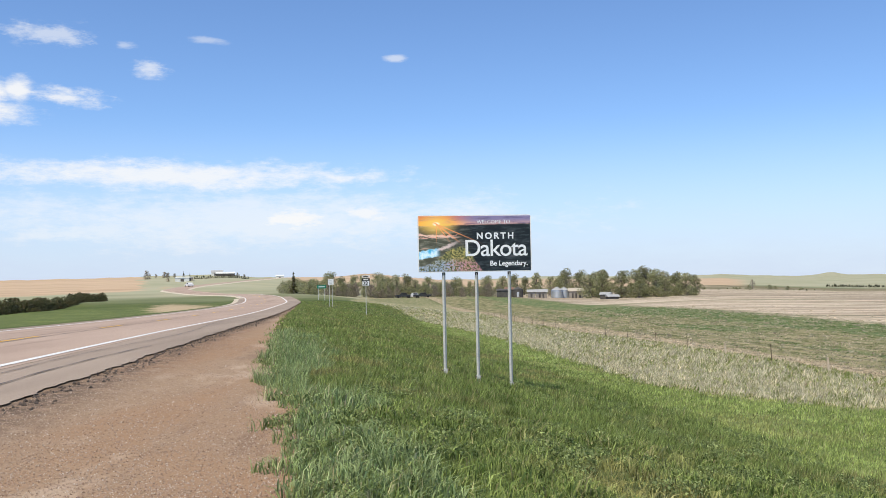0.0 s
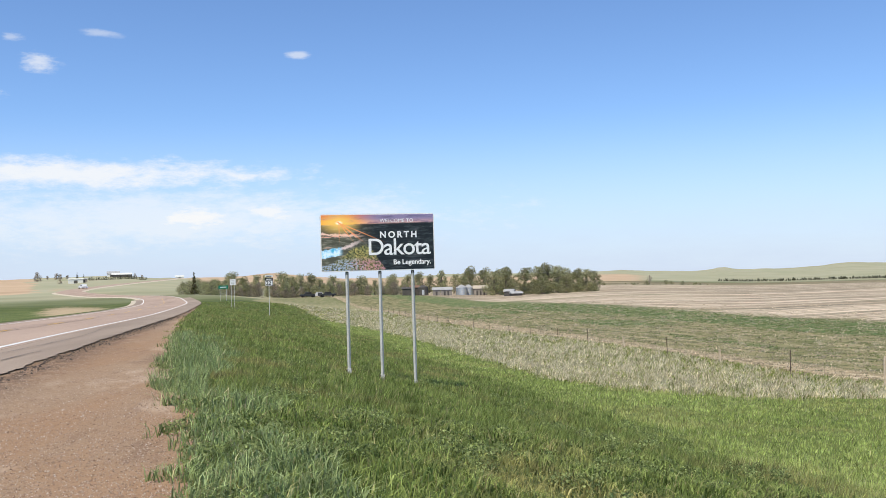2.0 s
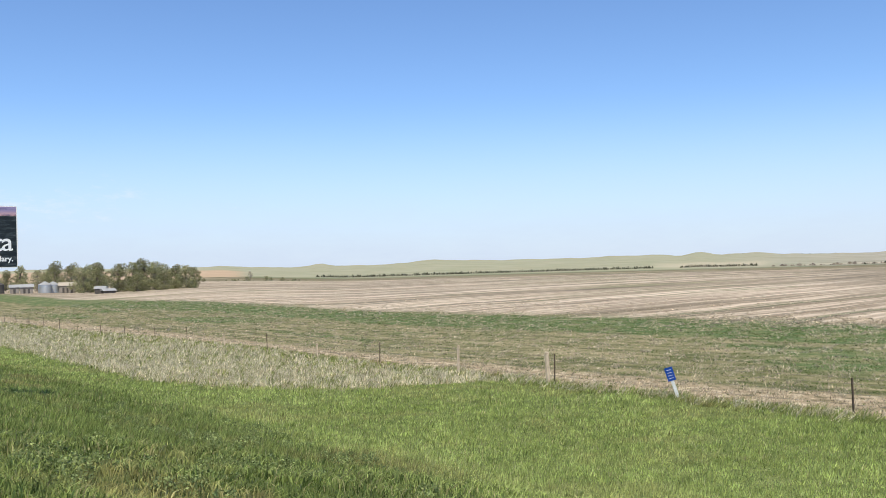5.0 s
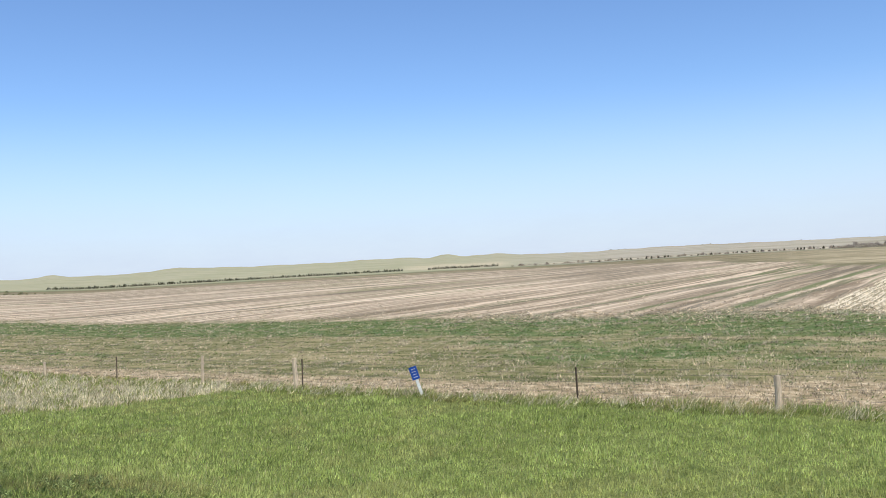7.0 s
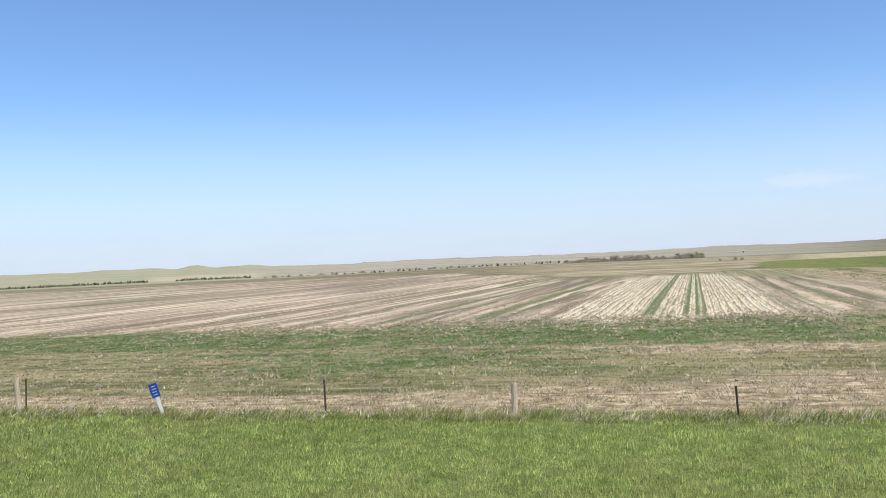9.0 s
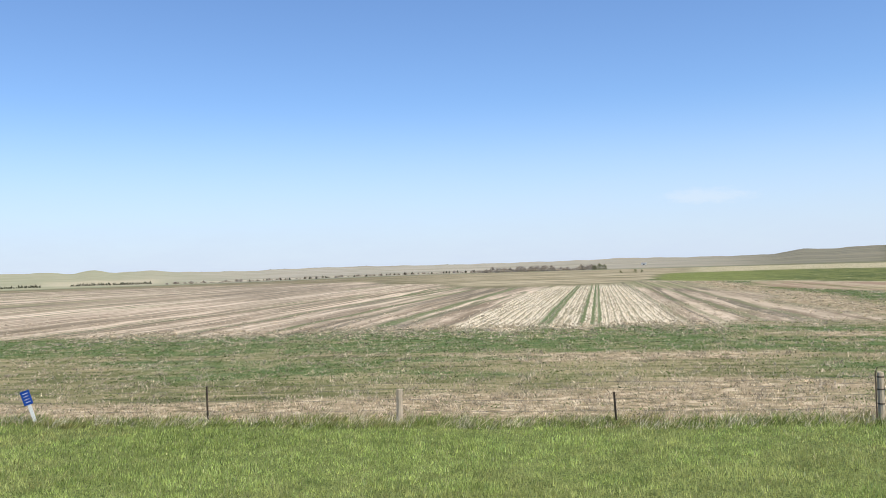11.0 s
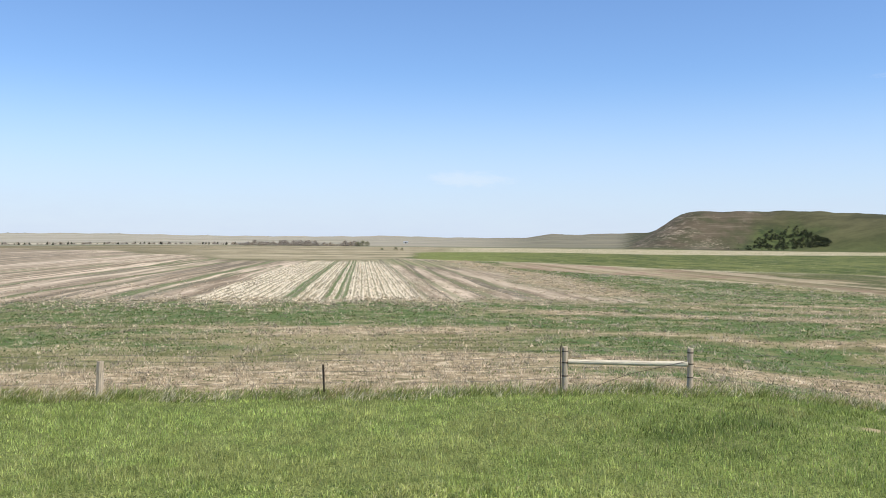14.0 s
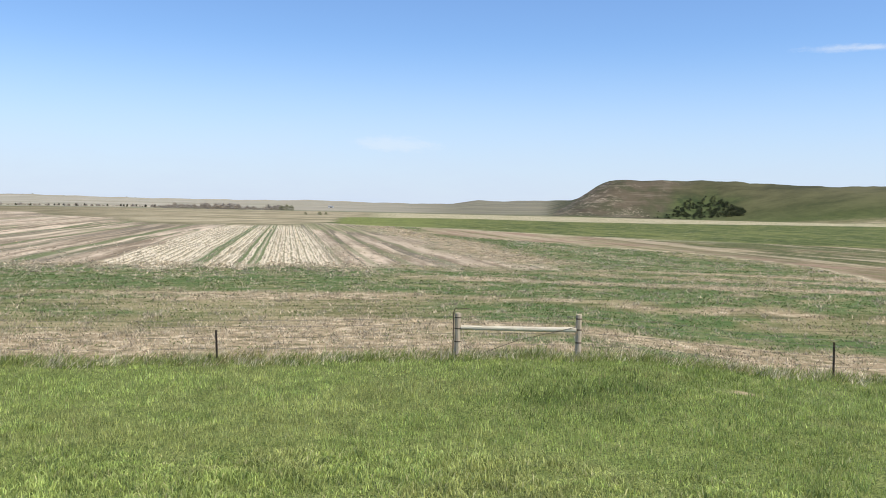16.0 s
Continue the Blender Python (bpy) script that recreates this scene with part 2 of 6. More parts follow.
def land(x, y):
    x, y = np.asarray(x, float), np.asarray(y, float)
    r = np.hypot(x - OX, y - OY) + 1e-6
    az = np.degrees(np.arctan2(x - OX, y - OY))
    # the plain to the right of the road, and the hills behind it
    k = 0.003 + 0.0042 * smooth01(az, 22, 32) - 0.0027 * smooth01(az, 58, 75)
    plain = -1.42 + 0.13 * np.exp(-((y + 4.5) / 4.0) ** 2 - ((x - 17) / 7.0) ** 2) - 0.010 * np.clip(y, -25, 75) * np.exp(-np.maximum(x - 19, 0) / 60) - k * np.minimum(r, 640)
    plain = plain - 0.38 * smooth01(y, -5.8, -11.5) * smooth01(x, 11, 17) * smooth01(x, 34, 21)
    plain = plain + 0.05 * ripple(x, y, 23, 3) * smooth01(r, 14, 40)
    plain = plain + np.interp(az, [-5, -1, 2, 4.5, 8.5, 11, 14.5], [0, 1.4, 2.5, 2.6, 1.6, 1.0, 0]) * smooth01(r, 150, 275)
    crest = 700 + 700 * smooth01(az, -2, 12) + 900 * smooth01(az, 16, 30)
    start = 360 + 290 * smooth01(az, 20, 32)
    top = EYE + crest * np.tan(np.radians(skyline(az)))
    rise = np.clip((r - start) / (crest - start), 0, 1)
    right = plain + (top - plain) * rise**1.3 - 0.012 * np.maximum(r - crest, 0)
    # the ground to the left, climbing to the farm on the hill
    up = np.clip((r - 100) / 600, 0, 1)
    left = 0.62 + 0.002 * np.clip(y, 0, 200) + (EYE + 700 * np.tan(np.radians(skyline(np.clip(az, -30, 20)))) - 1.0) * up**1.5 - 0.012 * np.maximum(r - 720, 0)
    left = left + 0.35 * ripple(x, y, 60, 5) * smooth01(r, 60, 160)
    w = smooth01(az, 4, -7) * np.maximum(smooth01(r, 150, 260), smooth01(az, -6, -12))
    # the road's bank
    d, along, zr = from_axis(x, y)
    zr = zr - 0.014 * np.clip(d, -12, 6) * smooth01(along, 120, 60)
    gx = gravel_edge(y) - x
    de = np.maximum(-gx, 0)
    zg = 0.42 + 0.004 * np.clip(y, -50, 60)
    bank = zg - 0.24 * (np.sqrt(de**2 + 1.44) - 1.2)
    bank = np.where(de > 0, bank, 0)
    soft = 0.35
    near_right = soft * np.logaddexp(np.clip(bank, -60, 60) / soft, plain / soft)
    # gravel between the asphalt and the grass
    xa = x - d + 5.75
    t = np.clip((x - xa) / np.maximum(gravel_edge(y) - xa, 0.3), 0, 1)
    gravel = (zr - 0.02) * (1 - t) + zg * t + 0.012 * ripple(x, y, 1.7, 8)
    z = np.where(gx > 0, gravel, near_right)
    # past the bend the bank lies beside the turning road
    bend = smooth01(y, 105, 150)
    z = z * (1 - bend) + bend * (right * (1 - w) + left * w)
    z = np.where(r > 330, right * (1 - w) + left * w, z)
    # left of the road
    verge = zr - 0.35 * smooth01(-d, 6.2, 9.5) + 0.5 * smooth01(-d, 11, 26)
    lf = smooth01(-d, 16, 60)
    z = np.where((d < 0) & (along < 150), verge * (1 - lf) + left * lf, z)
    beside = smooth01(np.abs(d), 40, 8) * smooth01(along, 105, 150)
    z = z * (1 - beside) + (zr - 0.2) * beside
    under = smooth01(np.abs(d), 7.0, 5.9)
    z = z * (1 - under) + (zr - 0.016 - 0.0007 * r) * under
    # the butte, its steep foot and its rounded end
    body = smooth01(az, 100.6, 105.4) * (1 - 0.10 * smooth01(az, 111.5, 116)) * smooth01(az, 175, 140)
    face = smooth01(r, 600 + 40 * np.sin(np.radians(az * 14)), 745)
    gully = 0.30 * np.exp(-((az - 110.8) / 1.9) ** 2) * smooth01(r, 730, 660)
    butte = (29.5 + 1.2 * ripple(x, y, 45, 12) + 0.8 * ripple(x, y, 17, 13) * smooth01(r, 760, 700)) * body * face * (1 - gully)
    return z + np.where(r > 500, butte, 0) * (1 - 0.9 * smooth01(r, 1300, 2500)) + tilt(x, y)


def ground_z(x, y):
    return float(land(np.array([x]), np.array([y]))[0])


def polar(az, r):
    """A place by bearing and distance from where the camera stands."""
    x, y = OX + r * math.sin(radians(az)), OY + r * math.cos(radians(az))
    return x, y, ground_z(x, y)


def sight(az, r, e):
    """The height seen e degrees up, over that place."""
    x, y, _ = polar(az, r)
    return EYE + r * math.tan(radians(e)) + float(tilt(np.array([x]), np.array([y]))[0])


# ---- materials ----
def material(name, rough=0.8, metal=0.0, spec=0.3):
    """A material with its nodes, its shader, and the place on the thing in metres."""
    m = bpy.data.materials.new(name)
    m.use_nodes = True
    n = Nodes(m.node_tree)
    b = n.add("ShaderNodeBsdfPrincipled", {"Roughness": rough, "Metallic": metal, "Specular IOR Level": spec})
    n.add("ShaderNodeOutputMaterial", {0: b.outputs[0]})
    return m, n, b, n.add("ShaderNodeTexCoord").outputs["Object"]


def wire_up(n, b, colour, bump=None, strength=0.3, distance=0.02):
    n.tree.links.new(colour, b.inputs["Base Color"])
    if bump is not None:
        bn = n.add("ShaderNodeBump", {"Height": bump, "Strength": strength, "Distance": distance})
        n.tree.links.new(bn.outputs[0], b.inputs["Normal"])


def worn(name, a, b2, scale=3.0, rough=0.7, metal=0.0, grain=40.0, bump=0.2, stretch=None, spec=0.3):
    """A surface that wanders between two colours, with a finer grain on it."""
    m, n, b, p = material(name, rough, metal, spec)
    big, fine = n.noise(p, scale, 4, 0.6, stretch), n.noise(p, grain, 3, 0.6, stretch)
    c = n.mix(n.step(big, 0.3, 0.7), a, b2)
    c = n.mix(0.35, c, n.mix(n.step(fine, 0.3, 0.7), tuple(v * 0.6 for v in a), tuple(min(1, v * 1.35) for v in b2)))
    wire_up(n, b, c, fine, bump, 0.01)
    return m


def leafy(name, dark, light, dry=None, share=0.0, rough=0.6, scale=0.25, patch=None, uneven=1.0):
    """Blades or leaves: each piece its own tone, with drifts of tone over the ground."""
    m, n, b, p = material(name, rough, 0, 0.25)
    isle = n.add("ShaderNodeNewGeometry").outputs["Random Per Island"]
    drift = n.noise(p, scale, 4, 0.6)
    f = n.math("ADD", n.math("MULTIPLY", n.step(isle, 0.15, 0.9), 0.62), n.math("MULTIPLY", n.step(drift, 0.3, 0.7), 0.38))
    c = n.mix(f, dark, light)
    if patch:
        c = n.mix(n.step(n.noise(p, 0.42, 4, 0.6), 0.52, 0.62, 0, 0.8), c, n.mix(f, tuple(v * 0.6 for v in patch), patch))
    if dry:
        pick = n.math("FRACT", n.math("MULTIPLY", isle, 37.7))
        odd = n.math("LESS_THAN", pick, n.step(n.noise(p, scale * 2.2, 3), 0.35, 0.7, share * 0.3, share * 1.7))
        c = n.mix(odd, c, dry)
    lump = n.math("MULTIPLY", n.step(n.noise(p, scale * 9.0, 3, 0.6), 0.3, 0.72, 1 - 0.46 * uneven, 1 + 0.30 * uneven), n.step(n.math("FRACT", n.math("MULTIPLY", isle, 91.3)), 0.0, 1.0, 1 - 0.34 * uneven, 1 + 0.22 * uneven))
    c = n.mix(1.0, c, n.add("ShaderNodeCombineColor", {0: lump, 1: lump, 2: lump}).outputs[0], "MULTIPLY")
    wire_up(n, b, c)
    thin = n.add("ShaderNodeBsdfTranslucent", {0: c})
    both = n.add("ShaderNodeMixShader", {0: 0.42, 1: b.outputs[0], 2: thin.outputs[0]})
    n.add("ShaderNodeOutputMaterial", {0: both.outputs[0]}).is_active_output = True
    return m


# the sown field: its rows run nearly along x, a drill's width apart; greener rows by place, half width and cover
ROW_Y, ROW_X, DRILL = 0.9947, 0.1025, 0.46
GREEN_ROWS = ((2.95, 0.34, 1.0), (0.92, 0.15, 1.0), (0.28, 0.13, 1.0), (-0.06, 0.12, 0.9), (12.4, 0.5, 0.9), (18.5, 0.35, 0.8), (-8.2, 0.3, 0.55), (-6.3, 0.22, 0.5), (-10.6, 0.3, 0.5), (-4.6, 0.18, 0.4), (24.5, 0.4, 0.6))


def ground_material():
    m, n, b, p = material("ground", 0.95, 0, 0.15)
    A = n.add("ShaderNodeVertexColor")
    A.layer_name = "cover_a"
    B = n.add("ShaderNodeVertexColor")
    B.layer_name = "cover_b"
    C = n.add("ShaderNodeVertexColor")
    C.layer_name = "cover_c"
    gravel, straw, crop, brown = [*n.add("ShaderNodeSeparateColor", {0: A.outputs[0]}).outputs, A.outputs[1]]
    strip, rock, rows, mown = [*n.add("ShaderNodeSeparateColor", {0: B.outputs[0]}).outputs, B.outputs[1]]
    hills, stubble, dirt, scrub = [*n.add("ShaderNodeSeparateColor", {0: C.outputs[0]}).outputs, C.outputs[1]]
    D = n.add("ShaderNodeVertexColor")
    D.layer_name = "cover_d"
    lush, ravine, damp, scree = [*n.add("ShaderNodeSeparateColor", {0: D.outputs[0]}).outputs, D.outputs[1]]
    E = n.add("ShaderNodeVertexColor")
    E.layer_name = "cover_e"
    head_tan, head_green, rough, rim = [*n.add("ShaderNodeSeparateColor", {0: E.outputs[0]}).outputs, E.outputs[1]]
    n1, n2, n3 = n.noise(p, 0.12, 5, 0.6), n.noise(p, 1.3, 5, 0.65), n.noise(p, 14, 4, 0.7)
    wide = n.noise(p, 0.013, 5, 0.6)

    def edged(mask, soft=0.3):
        v = n.math("ADD", mask, n.math("MULTIPLY", n.math("SUBTRACT", n2, 0.5), 0.7))
        return n.step(v, 0.5 - soft, 0.5 + soft)

    c = n.mix(n.step(n1, 0.3, 0.7), (0.065, 0.095, 0.022), (0.115, 0.14, 0.04))
    c = n.mix(n.step(n2, 0.45, 0.75, 0, 0.5), c, (0.17, 0.145, 0.065))
    # dark flecks in the mown ground's colour stand for shade between blades
    c = n.mix(edged(mown), c, n.mix(n.step(n.noise(p, 24, 4, 0.75), 0.36, 0.64), n.mix(n.step(n2, 0.3, 0.7), (0.036, 0.056, 0.011), (0.06, 0.082, 0.018)), n.mix(n.step(n2, 0.3, 0.7), (0.21, 0.255, 0.065), (0.30, 0.33, 0.11))))
    # grassy hills far off, paled in colour for distance haze, greyer towards +x
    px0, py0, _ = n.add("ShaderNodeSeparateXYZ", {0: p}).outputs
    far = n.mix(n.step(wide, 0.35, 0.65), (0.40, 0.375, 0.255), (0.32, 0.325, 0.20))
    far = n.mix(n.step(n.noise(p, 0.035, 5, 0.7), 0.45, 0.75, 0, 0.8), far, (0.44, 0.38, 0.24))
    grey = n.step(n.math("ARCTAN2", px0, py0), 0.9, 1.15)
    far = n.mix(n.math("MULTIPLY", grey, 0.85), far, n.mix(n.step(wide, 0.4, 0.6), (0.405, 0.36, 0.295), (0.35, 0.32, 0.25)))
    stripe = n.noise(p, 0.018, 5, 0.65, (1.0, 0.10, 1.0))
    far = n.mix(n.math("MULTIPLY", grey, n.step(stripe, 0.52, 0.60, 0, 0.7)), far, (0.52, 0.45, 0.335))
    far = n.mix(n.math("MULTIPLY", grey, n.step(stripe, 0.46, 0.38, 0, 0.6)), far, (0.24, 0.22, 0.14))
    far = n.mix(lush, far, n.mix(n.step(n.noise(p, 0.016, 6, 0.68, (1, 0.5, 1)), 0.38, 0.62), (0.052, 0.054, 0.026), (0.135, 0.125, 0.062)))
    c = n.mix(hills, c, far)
    c = n.mix(edged(straw), c, n.mix(n.step(n2, 0.35, 0.65), (0.17, 0.185, 0.07), (0.42, 0.355, 0.215)))
    # the headland and the rows of the sown field
    px, py, _ = n.add("ShaderNodeSeparateXYZ", {0: p}).outputs
    across = n.math("SUBTRACT", n.math("MULTIPLY", py, ROW_Y), n.math("MULTIPLY", px, ROW_X))
    onward = n.math("ADD", n.math("MULTIPLY", px, ROW_Y), n.math("MULTIPLY", py, ROW_X))

    def streak(scale, stretch, detail=4, rough=0.6):
        at = n.add("ShaderNodeCombineXYZ", {0: n.math("MULTIPLY", onward, stretch), 1: across, 2: 0.0}).outputs[0]
        return n.noise(at, scale, detail, rough)

    lumps = n.noise(p, 2.8, 5, 0.72, (1.0, 0.75, 1.0))
    mott, clod = n.noise(p, 0.9, 6, 0.75, (1.0, 0.5, 1.0)), n.noise(p, 4.5, 4, 0.7, (1.0, 0.6, 1.0))
    furrow = n.math("ADD", n.math("MULTIPLY", n.noise(p, 1.5, 5, 0.65, (1.0, 0.09, 1.0)), 0.7), n.math("MULTIPLY", n.noise(p, 2.6, 4, 0.7, (1.0, 0.35, 1.0)), 0.3))
    pale = n.mix(n.step(clod, 0.3, 0.7), (0.27, 0.20, 0.115), (0.47, 0.37, 0.235))
    pale = n.mix(n.step(lumps, 0.52, 0.62, 0, 0.85), pale, (0.68, 0.56, 0.39))
    pale = n.mix(n.step(lumps, 0.48, 0.39, 0, 0.85), pale, (0.13, 0.12, 0.055))
    sprout = n.mix(n.step(clod, 0.3, 0.7), (0.06, 0.115, 0.03), (0.145, 0.195, 0.066))
    turf = n.mix(n.step(n.math("ADD", n.math("MULTIPLY", mott, 0.5), n.math("MULTIPLY", furrow, 0.5)), 0.42, 0.58), (0.13, 0.135, 0.048), (0.32, 0.27, 0.145))
    turf = n.mix(n.step(furrow, 0.45, 0.37, 0, 0.85), turf, (0.095, 0.095, 0.04))
    turf = n.mix(n.step(furrow, 0.56, 0.64, 0, 0.55), turf, (0.46, 0.38, 0.23))
    turf = n.mix(edged(head_tan, 0.45), turf, n.mix(n.step(mott, 0.47, 0.34, 0, 0.6), pale, n.mix(clod, (0.16, 0.15, 0.065), (0.28, 0.235, 0.135))))
    turf = n.mix(n.math("MULTIPLY", edged(head_green, 0.4), n.math("MULTIPLY", n.step(mott, 0.62, 0.48, 0.2, 1.0), n.step(lumps, 0.60, 0.49, 0.3, 1.0))), turf, sprout)
    turf = n.mix(n.step(n3, 0.62, 0.78, 0, 0.35), turf, (0.64, 0.56, 0.41))
    c = n.mix(edged(crop), c, turf)
    lines, thin, swath = streak(0.75, 0.03), streak(0.30, 0.018, 2, 0.5), streak(0.05, 0.16)
    broken = streak(1.4, 0.18, 4, 0.7)
    row = n.mix(n.step(n.math("ADD", n.math("MULTIPLY", lines, 0.65), n.math("MULTIPLY", broken, 0.35)), 0.38, 0.62), (0.25, 0.19, 0.125), (0.70, 0.565, 0.42))
    row = n.mix(n.math("MULTIPLY", n.step(swath, 0.44, 0.57, 0, 0.85), n.step(onward, 50, 120, 0.15, 1.0)), row, n.mix(n.step(lines, 0.4, 0.6), (0.20, 0.165, 0.115), (0.37, 0.295, 0.205)))
    row = n.mix(n.step(streak(0.035, 0.3), 0.55, 0.66, 0, 0.6), row, (0.27, 0.265, 0.13))
    swaths = streak(0.13, 0.035, 3, 0.55)
    row = n.mix(n.math("MULTIPLY", n.step(swaths, 0.53, 0.62, 0, 0.7), n.step(across, -3, 6, 0.25, 1.0)), row, n.mix(n.step(lines, 0.35, 0.6), (0.50, 0.40, 0.29), (0.80, 0.66, 0.50)))
    row = n.mix(n.math("MULTIPLY", n.step(swaths, 0.47, 0.39, 0, 0.75), n.step(across, -3, 6, 0.35, 1.0)), row, n.mix(n.step(lines, 0.35, 0.6), (0.165, 0.135, 0.085), (0.31, 0.24, 0.16)))
    dark = n.math("MULTIPLY", n.step(n.math("ABSOLUTE", n.math("SUBTRACT", thin, 0.5)), 0.034, 0.010), n.step(broken, 0.35, 0.55, 0.3, 1.0))
    row = n.mix(n.math("MULTIPLY", dark, n.step(streak(0.11, 0.02), 0.40, 0.54, 0, 0.95)), row, n.mix(n.step(swath, 0.42, 0.5), (0.13, 0.16, 0.06), (0.17, 0.145, 0.10)))
    c = n.mix(edged(rows, 0.45), c, row)
    sway = n.math("ADD", across, n.math("MULTIPLY", n.math("SUBTRACT", n.noise(p, 0.6, 4, 0.65), 0.5), 0.42))
    drill = n.math("ADD", 0.5, n.math("MULTIPLY", n.math("SINE", n.math("MULTIPLY", sway, 6.2832 / DRILL)), 0.5))
    gaps = n.math("ADD", n.math("MULTIPLY", drill, n.step(lines, 0.35, 0.6, 0.35, 0.95)), n.math("SUBTRACT", n.math("MULTIPLY", broken, 1.5), 0.75))
    c = n.mix(edged(stubble, 0.3), c, n.mix(n.step(gaps, -0.02, 0.36), n.mix(clod, (0.21, 0.195, 0.10), (0.32, 0.26, 0.17)), n.mix(clod, (0.64, 0.54, 0.39), (0.86, 0.76, 0.58))))
    sown = None
    for centre, half, share in GREEN_ROWS:
        one = n.step(n.math("ABSOLUTE", n.math("SUBTRACT", sway, centre)), half * 1.4, half * 0.6, 0, share)
        sown = one if sown is None else n.math("MAXIMUM", sown, one)
    sown = n.math("MULTIPLY", n.math("MULTIPLY", sown, rows), n.math("MULTIPLY", n.step(px, 45, 49), n.step(px, 210, 150)))
    c = n.mix(n.math("MULTIPLY", sown, n.step(broken, 0.3, 0.5, 0.4, 0.95)), c, (0.125, 0.165, 0.06))
    # rough grass past the end of the sown field
    wild = n.mix(n.step(n.noise(p, 0.16, 5, 0.65, (0.45, 1, 1)), 0.42, 0.58), (0.31, 0.215, 0.145), n.mix(n.step(mott, 0.4, 0.6), (0.25, 0.215, 0.11), (0.42, 0.345, 0.22)))
    wild = n.mix(n.math("MULTIPLY", n.step(py, -23, -33, 0, 0.95), n.step(n.noise(p, 0.12, 5, 0.65, (0.6, 1, 1)), 0.66, 0.50)), wild, n.mix(n.step(lumps, 0.35, 0.65), (0.05, 0.066, 0.019), (0.125, 0.135, 0.044)))
    comb = streak(0.30, 0.05, 5, 0.65)
    wild = n.mix(n.step(comb, 0.50, 0.60, 0, 0.75), wild, (0.47, 0.38, 0.26))
    wild = n.mix(n.step(comb, 0.46, 0.38, 0, 0.85), wild, n.mix(n.step(lumps, 0.35, 0.65), (0.12, 0.125, 0.045), (0.22, 0.20, 0.085)))
    wild = n.mix(n.step(mott, 0.46, 0.34, 0, 0.7), wild, (0.155, 0.13, 0.07))
    c = n.mix(edged(rough, 0.2), c, wild)
    # green crop beyond, with its brown margin
    green = n.mix(n.step(n.noise(p, 0.20, 6, 0.72, (0.5, 1, 1)), 0.38, 0.62), (0.062, 0.085, 0.020), (0.17, 0.185, 0.055))
    green = n.mix(n.step(n.noise(p, 0.5, 4, 0.7, (0.6, 1, 1)), 0.54, 0.70, 0, 0.7), green, (0.27, 0.26, 0.10))
    green = n.mix(n.step(n.noise(p, 0.33, 5, 0.75, (0.5, 1, 1)), 0.44, 0.34, 0, 0.8), green, (0.04, 0.05, 0.016))
    green = n.mix(n.step(n.noise(p, 0.8, 4, 0.75, (0.4, 1, 1)), 0.60, 0.68, 0, 0.7), green, (0.44, 0.40, 0.24))
    green = n.mix(n.step(n.math("ARCTAN2", px, py), 1.74, 1.56, 0, 0.6), green, n.mix(n.step(lumps, 0.4, 0.6), (0.16, 0.19, 0.045), (0.27, 0.29, 0.085)))
    c = n.mix(edged(strip, 0.2), c, green)
    c = n.mix(n.math("MULTIPLY", rim, n.step(n2, 0.3, 0.6)), c, (0.58, 0.49, 0.34))
    tilled = n.mix(n.step(n.noise(p, 0.05, 4, 0.6, (0.15, 1, 1)), 0.3, 0.7), (0.45, 0.315, 0.20), (0.56, 0.41, 0.27))
    c = n.mix(edged(brown, 0.2), c, tilled)
    c = n.mix(edged(scrub, 0.25), c, n.mix(n.step(n.noise(p, 0.018, 5, 0.65, (1.0, 0.13, 1.0)), 0.47, 0.64), n.mix(n.step(n1, 0.35, 0.65), (0.14, 0.125, 0.062), (0.255, 0.21, 0.12)), n.mix(n.step(n1, 0.35, 0.65), (0.22, 0.175, 0.11), (0.40, 0.335, 0.21))))
    bank = n.math("MULTIPLY", edged(scrub, 0.25), n.step(n.math("ARCTAN2", px, py), 1.19, 1.36, 0, 0.8))
    c = n.mix(bank, c, n.mix(n.step(n.noise(p, 0.03, 6, 0.7, (1.0, 0.2, 1.0)), 0.42, 0.58), n.mix(n.step(n1, 0.35, 0.65), (0.20, 0.175, 0.09), (0.34, 0.285, 0.175)), n.mix(n.step(n1, 0.35, 0.65), (0.34, 0.285, 0.18), (0.54, 0.455, 0.31))))
    outcrop = n.math("MULTIPLY", n.step(n.noise(p, 0.22, 6, 0.8), 0.50, 0.62), n.step(n.noise(p, 0.03, 3, 0.5), 0.50, 0.62))
    bare = n.mix(n.step(n.noise(p, 0.05, 5, 0.65), 0.40, 0.60), (0.125, 0.10, 0.066), (0.082, 0.08, 0.043))
    stone = n.mix(n.math("MAXIMUM", outcrop, n.math("MULTIPLY", scree, n.step(n.noise(p, 0.13, 6, 0.8), 0.52, 0.62, 0, 0.8))), bare, (0.37, 0.305, 0.225))
    strata = n.noise(p, 0.5, 4, 0.6, (0.05, 0.05, 1.3))
    stone = n.mix(n.step(strata, 0.54, 0.64, 0, 0.55), stone, (0.20, 0.165, 0.12))
    stone = n.mix(n.step(strata, 0.46, 0.36, 0, 0.6), stone, (0.06, 0.052, 0.032))
    c = n.mix(edged(rock, 0.3), c, stone)
    c = n.mix(edged(ravine, 0.4), c, n.mix(n.step(n.noise(p, 0.09, 5, 0.7), 0.4, 0.6), (0.042, 0.06, 0.022), (0.095, 0.115, 0.042)))
    # gravel
    cells = n.add("ShaderNodeTexVoronoi", {"Vector": p, "Scale": 75.0})
    peb = n.mix(n.step(n.noise(p, 30, 3), 0.3, 0.7), (0.32, 0.205, 0.125), (0.48, 0.33, 0.21))
